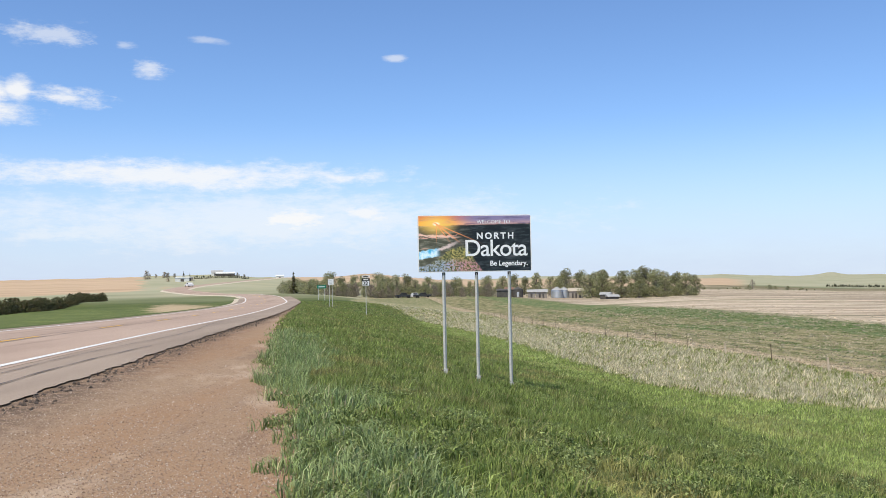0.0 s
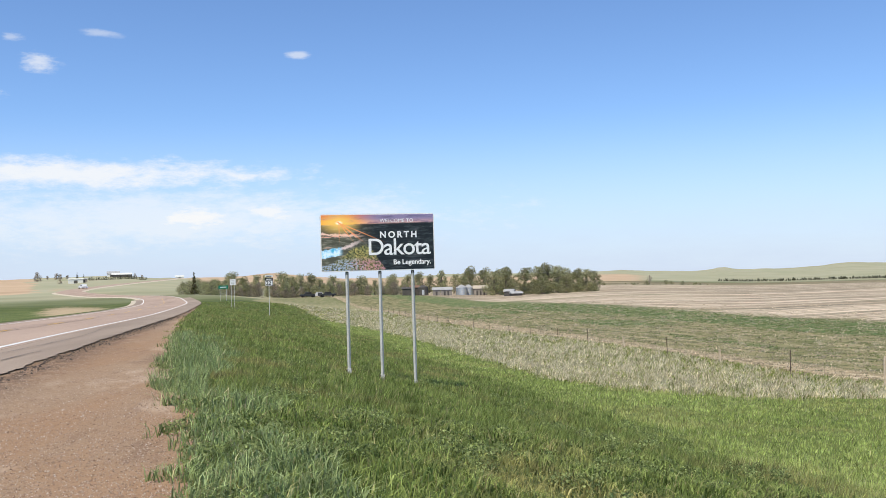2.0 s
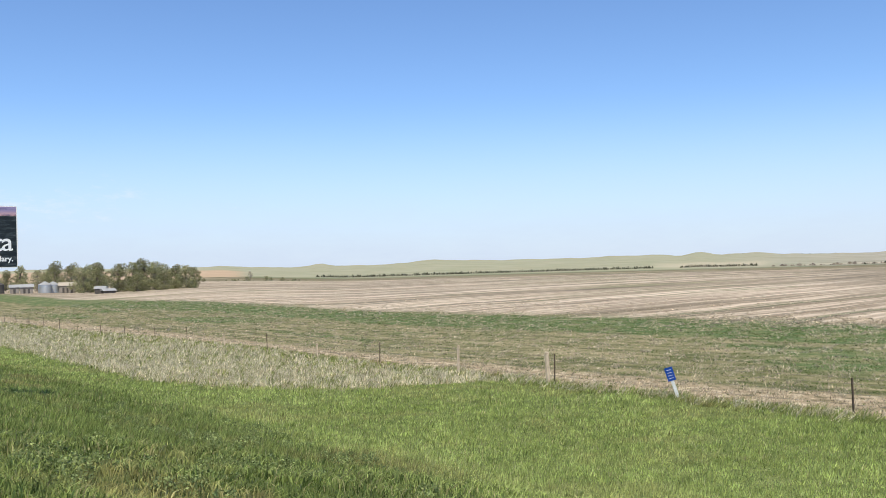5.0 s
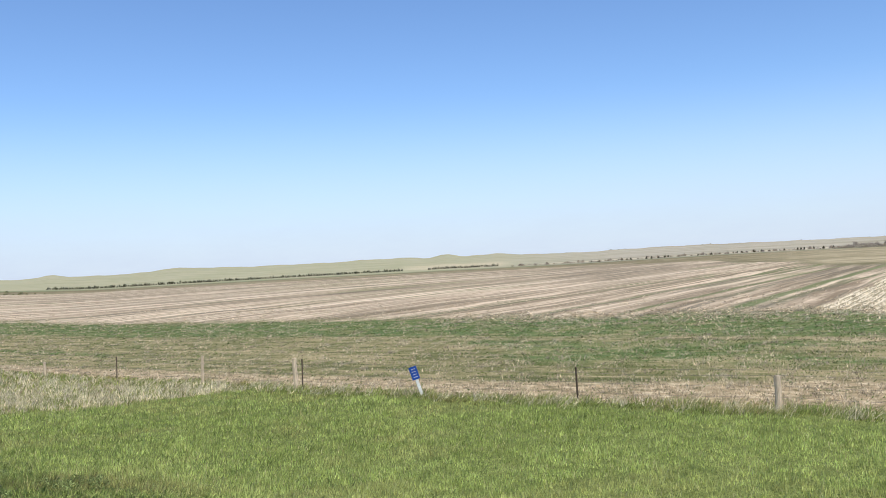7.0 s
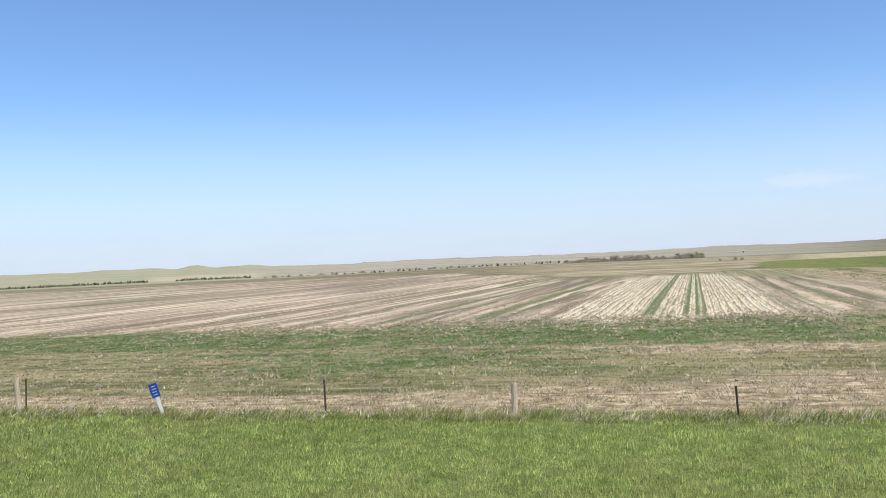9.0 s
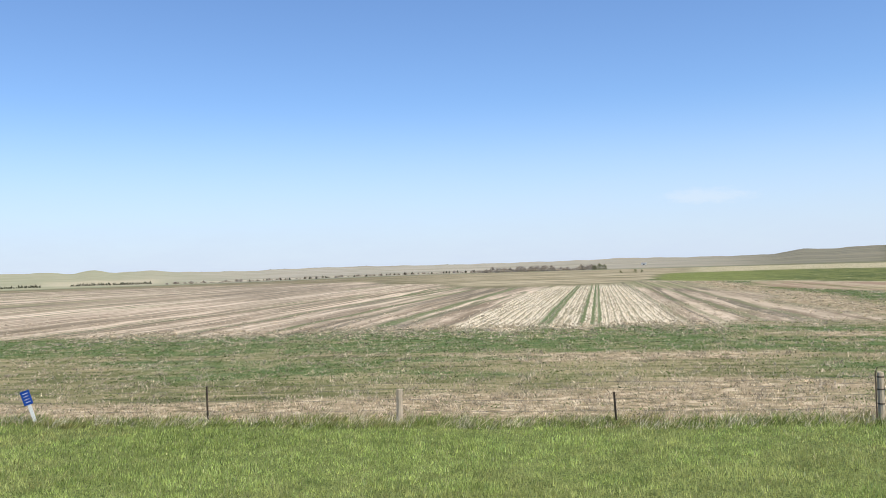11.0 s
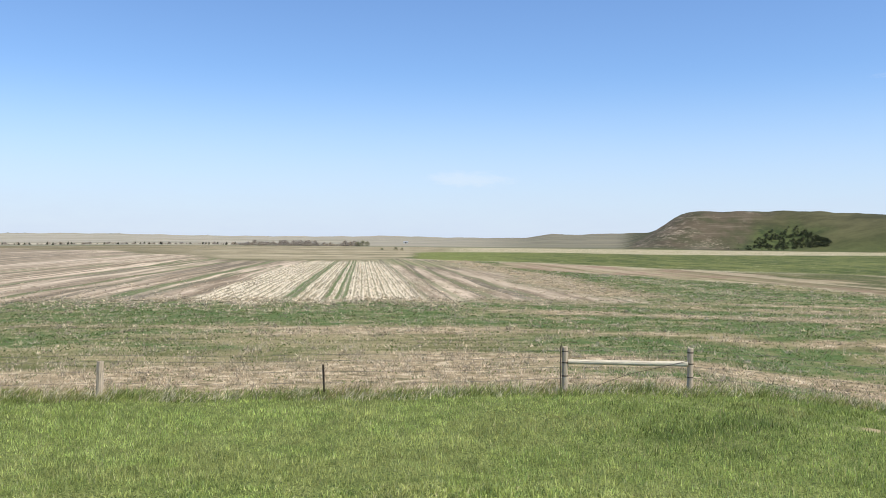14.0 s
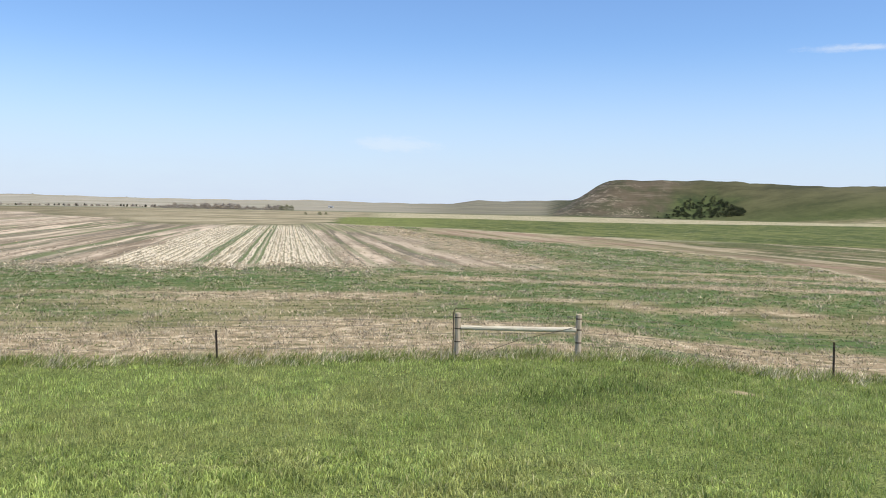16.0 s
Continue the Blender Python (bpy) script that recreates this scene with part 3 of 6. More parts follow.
    peb = n.mix(0.5, peb, n.mix(n.add("ShaderNodeSeparateColor", {0: cells.outputs["Color"]}).outputs[0], (0.21, 0.14, 0.09), (0.50, 0.365, 0.25)))
    peb = n.mix(n.step(n.noise(p, 0.5, 5, 0.6, (1, 0.25, 1)), 0.42, 0.60, 0, 0.75), peb, (0.37, 0.225, 0.13))
    peb = n.mix(n.step(n.noise(p, 1.1, 5, 0.65, (1, 0.4, 1)), 0.54, 0.68, 0, 0.6), peb, (0.56, 0.425, 0.31))
    peb = n.mix(n.step(n.noise(p, 0.8, 5, 0.7, (1.3, 0.3, 1)), 0.46, 0.34, 0, 0.6), peb, (0.235, 0.15, 0.10))
    peb = n.mix(n.step(n.noise(p, 5, 4, 0.7), 0.58, 0.75, 0, 0.75), peb, (0.19, 0.125, 0.085))
    peb = n.mix(n.math("MULTIPLY", damp, n.step(n.noise(p, 4, 5, 0.7), 0.3, 0.6)), peb, (0.115, 0.08, 0.06))
    c = n.mix(edged(gravel, 0.12), c, peb)
    c = n.mix(edged(dirt, 0.2), c, (0.46, 0.35, 0.22))
    h = n.math("ADD", n.math("MULTIPLY", n3, 0.5), n.math("MULTIPLY", n.math("MULTIPLY", cells.outputs["Distance"], gravel), -0.6))
    wire_up(n, b, c, h, 0.6, 0.03)
    return m


M_GROUND = ground_material()


def asphalt(name, a, b2):
    m, n, b, p = material(name, 0.9, 0, 0.2)
    g = n.noise(p, 90, 2, 0.7)
    c = n.mix(n.step(n.noise(p, 0.35, 5, 0.6, (1, 0.15, 1)), 0.3, 0.7), a, b2)
    c = n.mix(n.step(g, 0.3, 0.75, 0, 0.5), c, tuple(v * 0.55 for v in a))
    c = n.mix(n.step(n.noise(p, 0.9, 4, 0.6, (1.0, 0.05, 1)), 0.58, 0.72, 0, 0.45), c, tuple(v * 0.45 for v in a))
    wire_up(n, b, c, g, 0.4, 0.008)
    return m


M_ASPHALT = asphalt("asphalt", (0.42, 0.305, 0.235), (0.52, 0.385, 0.30))
M_SHOULDER = asphalt("shoulder_asphalt", (0.31, 0.24, 0.185), (0.43, 0.335, 0.26))
M_TAR = worn("tar", (0.035, 0.028, 0.024), (0.08, 0.065, 0.055), 2, 0.6)
M_WHITE_LINE = worn("white_line", (0.72, 0.70, 0.66), (0.84, 0.82, 0.78), 4, 0.7)
M_YELLOW_LINE = worn("yellow_line", (0.70, 0.38, 0.04), (0.80, 0.48, 0.08), 4, 0.7)
M_CHUNK = worn("asphalt_crumbs", (0.05, 0.04, 0.034), (0.13, 0.10, 0.08), 9, 0.9, bump=0.5)
M_STEEL = worn("galvanised_steel", (0.46, 0.45, 0.42), (0.60, 0.585, 0.54), 6, 0.6, 0.0)
M_WIRE = worn("old_wire", (0.17, 0.15, 0.13), (0.30, 0.27, 0.24), 8, 0.6, 0.3)
M_RUST = worn("rusty_steel", (0.085, 0.065, 0.048), (0.17, 0.12, 0.085), 8, 0.8, 0.2)
M_WOOD = worn("weathered_wood", (0.46, 0.36, 0.26), (0.70, 0.57, 0.43), 3, 0.85, stretch=(1, 1, 0.12), bump=0.5)
M_RAIL = worn("peeled_rail_wood", (0.58, 0.49, 0.37), (0.82, 0.73, 0.58), 3, 0.8, stretch=(1, 0.12, 1), bump=0.5)
M_BLUE = worn("blue_sign_paint", (0.006, 0.05, 0.30), (0.01, 0.065, 0.36), 5, 0.45)
M_WHITE = worn("white_paint", (0.70, 0.70, 0.69), (0.82, 0.82, 0.80), 3, 0.55)
M_GREEN_SIGN = worn("green_sign_paint", (0.015, 0.17, 0.10), (0.02, 0.22, 0.13), 5, 0.45)
M_BLACK = worn("black_paint", (0.015, 0.015, 0.016), (0.03, 0.03, 0.03), 5, 0.5)
M_GREY_BACK = worn("sign_back_aluminium", (0.50, 0.51, 0.52), (0.62, 0.63, 0.64), 5, 0.45, 0.4)
M_BARK = worn("bark", (0.15, 0.125, 0.10), (0.29, 0.245, 0.20), 4, 0.95, bump=0.6)
M_BIN = worn("bin_steel", (0.44, 0.48, 0.53), (0.58, 0.62, 0.66), 1.5, 0.4, 0.5)
M_ROOF = worn("shed_roof", (0.33, 0.325, 0.315), (0.47, 0.46, 0.44), 1, 0.6, 0.1)
M_SHED = worn("shed_boards", (0.22, 0.195, 0.17), (0.34, 0.30, 0.26), 1, 0.9)
M_DARK_SHED = worn("dark_shed_boards", (0.06, 0.055, 0.05), (0.12, 0.11, 0.10), 1, 0.9)
M_PLASTER = worn("house_siding", (0.62, 0.62, 0.58), (0.74, 0.74, 0.70), 1, 0.8)
M_TYRE = worn("tyre", (0.015, 0.015, 0.015), (0.03, 0.03, 0.03), 5, 0.9)
M_DARK_CAR = worn("dark_car_paint", (0.02, 0.022, 0.026), (0.035, 0.037, 0.04), 2, 0.3, spec=0.5)
M_CAR_WHITE = worn("white_car_paint", (0.66, 0.66, 0.66), (0.75, 0.75, 0.75), 2, 0.3, spec=0.5)


# ---- the ground, one sheet to the horizon ----
def field_masks(x, y):
    """What covers the ground, as shares from 0 to 1."""
    r, az = np.hypot(x - OX, y - OY), np.degrees(np.arctan2(x - OX, y - OY))
    d, along, _ = from_axis(x, y)
    z0, o = np.zeros(x.shape), {}
    right = d > 0
    ge = gravel_edge(y)
    o["gravel"] = np.where(right & (d > 4.5), np.maximum(smooth01(x - ge, 0.12, -0.12), smooth01(d, 6.3, 5.9)), 0) * smooth01(y, 210, 150)
    mow_x = np.interp(y, [12, 17.5, 20.7, 21.7, 22.8, 24.2, 26.2, 28.3, 33, 43, 62, 82, 108, 140, 166], [18.9, 18.9, 18.6, 17.6, 14.9, 12.6, 11.0, 10.2, 10.1, 10.5, 11.3, 11.1, 9.2, 5.4, -1.6])     # the mown strip widens to the fence
    inside = smooth01(x, FENCE_X + 0.5, FENCE_X - 0.3)
    near = smooth01(y, 190, 150) * smooth01(y, -190, -150)
    beyond = smooth01(y, 330, 300) * smooth01(y, -190, -150)
    o["straw"] = smooth01(x - mow_x, -0.5, 0.5) * inside * beyond * (1 - 0.45 * smooth01(y, 170, 215)) * (right | (r < 5)) * smooth01(x - mow_x, -0.6, 0.6)
    o["mown"] = smooth01(x - 7.4 - 0.7 * ripple(x, y, 9, 21), -0.9, 0.9) * inside * near * (1 - 0.6 * np.exp(-(((x - 15.2 + 0.8 * ripple(x, y, 3, 62)) / 1.7) ** 2 + ((y + 4.9 + 0.8 * ripple(x, y, 3, 61)) / 1.9) ** 2)))
    o["mown"] = np.maximum(o["mown"], (0.5 + 0.2 * ripple(x, y, 9, 94)) * smooth01(-d, 6.0, 7.5) * smooth01(-d, 70, 45) * smooth01(r, 190, 130))
    o["mown"] = o["mown"] * (1 - 0.15 * smooth01(y, 5, 12) * (d > 0))
    o["damp"] = np.where(d > 5, np.exp(-((d - 6.0) / 0.5) ** 2), 0) * 0.9
    wave = ripple(x, y, 60, 33)
    reach = 150 + 270 * smooth01(az, 78, 60) + 22 * wave * smooth01(az, 86, 74) + 45 * smooth01(az, 84, 90)
    past = smooth01(x, FENCE_X - 0.4, FENCE_X + 0.6) * smooth01(r, 640, 560) * smooth01(az, -1, 2)
    turn = 46.3 + 1.8 * ripple(x, y, 9, 31) + 1.8 * ripple(x, y, 1.7, 32)
    v = y * ROW_Y - x * ROW_X
    vv = v + 1.2 * ripple(x, y, 25, 35) + 0.5 * ripple(x, y, 6, 36)
    head = np.maximum(smooth01(x - turn, 4.5, -3.5), smooth01(vv, -12.0, -16.5))
    rn = np.interp(az, [86, 90, 97.3, 102.9, 108.2, 113, 121.5, 140], [170, 153, 135, 115, 107, 105, 104, 90]) + 1.5 * ripple(x, y, 11, 41)
    rb = np.interp(az, [90, 95.7, 103, 110, 117, 122.6, 140], [130, 103, 84, 72, 60, 46, 30]) + 1.2 * ripple(x, y, 9, 42)
    rf = np.interp(az, [86, 90, 97, 102, 107.6, 112.6, 121, 140], [270, 286, 309, 284, 296, 333, 424, 420])
    wild = smooth01(r - rb, -1.5, 1.5) * smooth01(az, 91, 96)
    o["crop"] = past * head
    o["rows"] = past * (1 - head) * smooth01(r - reach, 30, -30)
    o["scrub"] = past * smooth01(r - reach, -30, 30) * 0.95
    o["stubble"] = (1 - head) * smooth01(x, 150, 120) * smooth01(v + 0.4 * ripple(x, y, 3, 37), -7.0, -1.5) * smooth01(v + 0.3 * ripple(x, y, 3, 38), 8.4, 7.6)

    def band(q, lo, hi, soft):
        return smooth01(q, lo - soft, lo + soft) * smooth01(q, hi + soft, hi - soft)

    # bands of the headland follow the fence, then swing round into the rows
    hx = x + 1.1 * ripple(x, y * 0.12, 7, 81) + 0.5 * ripple(x, y * 0.5, 2.5, 82)
    drift = ripple(x, y * 0.25, 9, 83)
    side = smooth01(v, -3, -9)
    skew = ripple(0.94 * x - 0.342 * y, 0.07 * (0.342 * x + 0.94 * y), 4.2, 84) + 0.35 * ripple(x, y, 3.5, 85)
    out = smooth01(x, 44, 56)
    t_side = (1 - out) * np.maximum(smooth01(skew, 0.15, 0.55), band(hx, 15, 21.3, 0.6)) + out * np.maximum(band(vv, -18.5, -13, 1.0), band(vv, -25, -23, 0.6))
    g_side = (1 - out) * smooth01(skew, 0.2, -0.25) + out * np.maximum(band(vv, -30, -19.5, 1.0), 0.6 * band(vv, -11.5, -7, 1.0))
    o["head_tan"] = (1 - side) * np.maximum(band(hx, 15, 21.6 + 3.4 * smooth01(y, 16, -2), 0.8), band(hx, 30.2, 34.2, 0.9) * smooth01(drift, -1.0, -0.3) * smooth01(y, 30, 12)) + side * t_side
    o["head_green"] = (1 - side) * np.maximum(band(hx, 34.6, 46.5, 1.2), 0.8 * band(hx, 25.5, 33, 1.0) * smooth01(drift, 0.0, -0.5)) + side * g_side
    o["rough"] = past * wild * smooth01(r - rn, 6, -6)
    o["strip"] = smooth01(r - rn, -3, 3) * smooth01(r - rf, 6, -6) * smooth01(az + 0.6 * ripple(x, y, 16, 46), 86.5, 89.5)
    tan = smooth01(r - rf, -3, 6) * smooth01(r, 600, 560) * smooth01(az, 87, 92)
    o["straw"] = np.maximum(o["straw"], tan)
    o["scrub"] = o["scrub"] * (1 - tan) * (1 - o["strip"])
    o["rim"] = past * np.maximum(np.exp(-((r - rb) / 0.9) ** 2) * smooth01(az, 98, 106), np.maximum(np.exp(-((r - rn) / 2.5) ** 2) * smooth01(az, 76, 82) * smooth01(az, 116, 108), 0)) * 0.9
    o["rim"] = np.maximum(o["rim"], 0.8 * band(r + 8 * ripple(x, y, 90, 96), 712, 765, 8) * smooth01(az, 57, 60) * smooth01(az, 85, 82))
    o["rim"] = np.maximum(o["rim"], 0.75 * band(az + 0.4 * ripple(x, y, 50, 92), 50.0, 56.5, 0.8) * smooth01(r, 738, 760) * smooth01(r, 1100, 950))
    o["rim"] = np.maximum(o["rim"], 0.85 * tan * (0.55 + 0.45 * smooth01(ripple(x, y, 14, 88), -0.5, 0.3)))
    o["scree"] = smooth01(az, 101.2, 102.4) * smooth01(az, 106.5, 103.5) + 0.5 * np.exp(-((az - 108.6) / 0.8) ** 2) * smooth01(r, 690, 730)
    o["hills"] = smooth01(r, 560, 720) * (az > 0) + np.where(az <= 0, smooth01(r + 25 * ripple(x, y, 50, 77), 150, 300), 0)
    o["brown"] = smooth01(az + 0.5 * ripple(x, y, 25, 91), -13.0, -14.4) * smooth01(r, 290, 340) * smooth01(r, 760, 690) + smooth01(az, -6, -4) * smooth01(az, 26, 22) * smooth01(r, 420, 500) * smooth01(r, 1300, 1000) * 0.8
    lean = az + 0.7 * ripple(x, y, 35, 94) + 0.4 * ripple(x, y, 11, 90) - (r - 690) * 0.028
    o["ravine"] = np.exp(-(((lean - 110.6) / 2.3) ** 2)) * smooth01(r, 622, 645) * smooth01(r + 9 * ripple(x, y, 20, 89), 722, 690)
    o["lush"] = np.maximum(smooth01(az + 0.5 * ripple(x, y, 60, 99), 99.0, 102.0) * smooth01(r, 560, 600), (0.25 + 0.33 * smooth01(az + 0.8 * ripple(x, y, 45, 93), 90.5, 95.5)) * smooth01(az, 76, 93) * smooth01(r, 545, 600))
    ragged = az + 0.9 * ripple(x, y, 40, 97) + 0.6 * ripple(x, y, 13, 98)
    o["rock"] = smooth01(ragged, 100.2, 102.8) * smooth01(ragged, 111.5, 107.0) * smooth01(r, 600, 640) * smooth01(r, 760, 735)
    o["dirt"] = 0.85 * band(r + 2 * ripple(x, y, 40, 48), 277, 287, 1.5) * smooth01(az, -3, -1) * smooth01(az, 23, 20) * (d > 8) + np.exp(-(((x - 15.9) / 0.25) ** 2 + ((y + 7.6) / 0.5) ** 2)) * 0.7 + np.where(d < -7, 0.65 * np.exp(-(((az + 11.5 + 0.6 * ripple(x, y, 14, 95)) / 2.6) ** 2 + ((r - 135) / 42) ** 2) ** 2) + 0.6 * np.exp(-(((az + 12.3) / 0.9) ** 2 + ((r - 330) / 110) ** 2)), 0)
    for k in o:
        o[k] = np.clip(o[k] + z0, 0, 1)
    for k in ("strip", "scrub"):
        for j in ("rows", "crop"):
            o[j] = o[j] * (1 - o["strip"]) * (1 - tan)
    return o


def ground():
    fine = np.arange(-34, 132, 0.4)
    coarse = np.arange(132, 326, 3.0)
    az = np.radians(np.concatenate([fine, coarse]))
    rs = np.concatenate([[0.001, 0.2], 0.4 * 1.0325 ** np.arange(295)])
    R, T = np.meshgrid(rs, az, indexing="ij")
    X, Y = OX + R * np.sin(T), OY + R * np.cos(T)
    Z = land(X, Y)
    V = np.stack([X.ravel(), Y.ravel(), Z.ravel()], 1)
    V = np.vstack([V, [[OX, OY, ground_z(OX, OY)]]])
    na, nr = len(az), len(rs)
    i, j = np.meshgrid(np.arange(nr - 1), np.arange(na), indexing="ij")
    jn = (j + 1) % na
    F = np.stack([i * na + j, (i + 1) * na + j, (i + 1) * na + jn, i * na + jn], -1).reshape(-1, 4)
    F = F[:, ::-1]
    ob = raw_mesh("ground", V, F, M_GROUND, smooth=True)
    me = ob.data
    masks = field_masks(V[:, 0], V[:, 1])
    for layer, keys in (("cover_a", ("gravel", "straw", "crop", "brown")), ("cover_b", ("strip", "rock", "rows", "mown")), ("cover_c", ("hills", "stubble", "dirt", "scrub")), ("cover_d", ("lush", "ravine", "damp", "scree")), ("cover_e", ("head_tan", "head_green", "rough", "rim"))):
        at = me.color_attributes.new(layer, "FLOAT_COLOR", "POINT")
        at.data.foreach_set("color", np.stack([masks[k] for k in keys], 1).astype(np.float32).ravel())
    return tagged(ob, "grassy verge, farm fields and low prairie hills", "ground", kind="structure")


ground()


# ---- the road ----
def ribbon(name, lo, hi, lift, mat, first=0, last=None, dash=None, label="", parent=None, wobble=0.0, step=2.0, until=900, since=-200, drop=0.0):
    """A strip along the road between two offsets from its middle (right is positive)."""
    axis = curve_through(ROAD, step)
    axis = axis[(axis[:, 1] > since) & (axis[:, 1] < until)][first:last]
    high, axis = axis[:, 2], axis[:, :2]
    tang = np.gradient(axis, axis=0)
    tang /= np.linalg.norm(tang, axis=1)[:, None]
    nrm = np.stack([tang[:, 1], -tang[:, 0]], 1)
    steps = max(1, int(round((hi - lo) / 1.9)))
    offs = np.linspace(lo, hi, steps + 1)
    rows = []
    for k, o in enumerate(offs):
        w = wobble * (0.8 * np.sin(axis[:, 1] * 0.9) + np.sin(axis[:, 1] * 2.3 + 1) + 0.8 * np.sin(axis[:, 1] * 6.1) + 0.6 * np.sin(axis[:, 1] * 13.7)) if k == steps else 0
        q = axis + nrm * (o + w if np.ndim(w) == 0 else (o + w)[:, None])
        rows.append(np.column_stack([q, tilt(q[:, 0], q[:, 1]) + high - 0.014 * o * smooth01(axis[:, 1], 120, 60) + lift - drop * abs(o - (lo if lo > 0 else hi)) / (hi - lo)]))
    V = np.stack(rows, 1).reshape(-1, 3)
    k = steps + 1
    F = [(i * k + s, i * k + s + 1, (i + 1) * k + s + 1, (i + 1) * k + s) for i in range(len(axis) - 1) for s in range(steps) if not dash or (i % dash[1]) < dash[0]]
    ob = raw_mesh(name, V, F, mat, parent, label, smooth=True)
    return ob


road = tagged(ribbon("road", -3.9, 3.9, 0.0, M_ASPHALT), "pinkish two-lane asphalt highway curving away to the left", "road", kind="structure")
ribbon("shoulder", 3.9, 5.75, -0.004, M_SHOULDER, parent=road, wobble=0.034, step=0.15, until=190, label="dark patched asphalt shoulder with a ragged edge")
ribbon("shoulder", -5.0, -3.9, -0.004, M_SHOULDER, parent=road, until=190)
M_PALE = worn("pale_gravel", (0.50, 0.42, 0.31), (0.62, 0.54, 0.42), 0.4, 0.95)
ribbon("gravel_shoulder", 3.9, 6.2, -0.01, M_PALE, parent=road, since=185, drop=0.5, label="pale gravel shoulder")
ribbon("gravel_shoulder", -6.2, -3.9, -0.01, M_PALE, parent=road, since=185, drop=0.5, label="pale gravel shoulder")
ribbon("gravel_shoulder", -5.9, -5.0, -0.012, M_PALE, parent=road, until=190, drop=0.08, label="narrow pale gravel shoulder")
ribbon("edge_line", 3.51, 3.70, 0.008, until=230, mat=M_WHITE_LINE, parent=road, label="white painted edge line")
ribbon("edge_line", -3.70, -3.51, 0.008, until=230, mat=M_WHITE_LINE, parent=road, label="white painted edge line")
ribbon("centre_line", -0.085, 0.085, 0.008, until=230, mat=M_YELLOW_LINE, dash=(2, 6), parent=road, label="dashed yellow centre line")


# ---- the welcome sign ----
def lettering(text, size, at, parent, mat, spacing=1.0, name="lettering", bold=0.0, lift=0.0):
    """Text as a thin mesh, on the plane that faces -y of its parent; at: x and z of its left foot."""
    cu = bpy.data.curves.new(name, "FONT")
    cu.body, cu.size, cu.extrude, cu.space_character, cu.offset = text, size, 0.002, spacing, bold
    tmp = new(name, cu)
    me = bpy.data.meshes.new_from_object(tmp.evaluated_get(bpy.context.evaluated_depsgraph_get()))
    bpy.data.objects.remove(tmp)
    me.transform(Matrix.Translation((at[0], -0.008 - lift, at[1])) @ pose(0, 0, 0, 90))
    bm = bmesh.new()
    bm.from_mesh(me)
    bpy.data.meshes.remove(me)
    seen = set()
    for f in list(bm.faces):
        if f.index in seen:
            continue
        todo, isle = [f], []
        seen.add(f.index)
        while todo:
            g = todo.pop()
            isle.append(g)
            for e in g.edges:
                for h in e.link_faces:
                    if h.index not in seen:
                        seen.add(h.index)
                        todo.append(h)
        one, to = bmesh.new(), {}
        for g in isle:
            for v in g.verts:
                if v.index not in to:
                    to[v.index] = one.verts.new(v.co)
            one.faces.new([to[v.index] for v in g.verts])
        part("letter", one, mat, parent)
    bm.free()


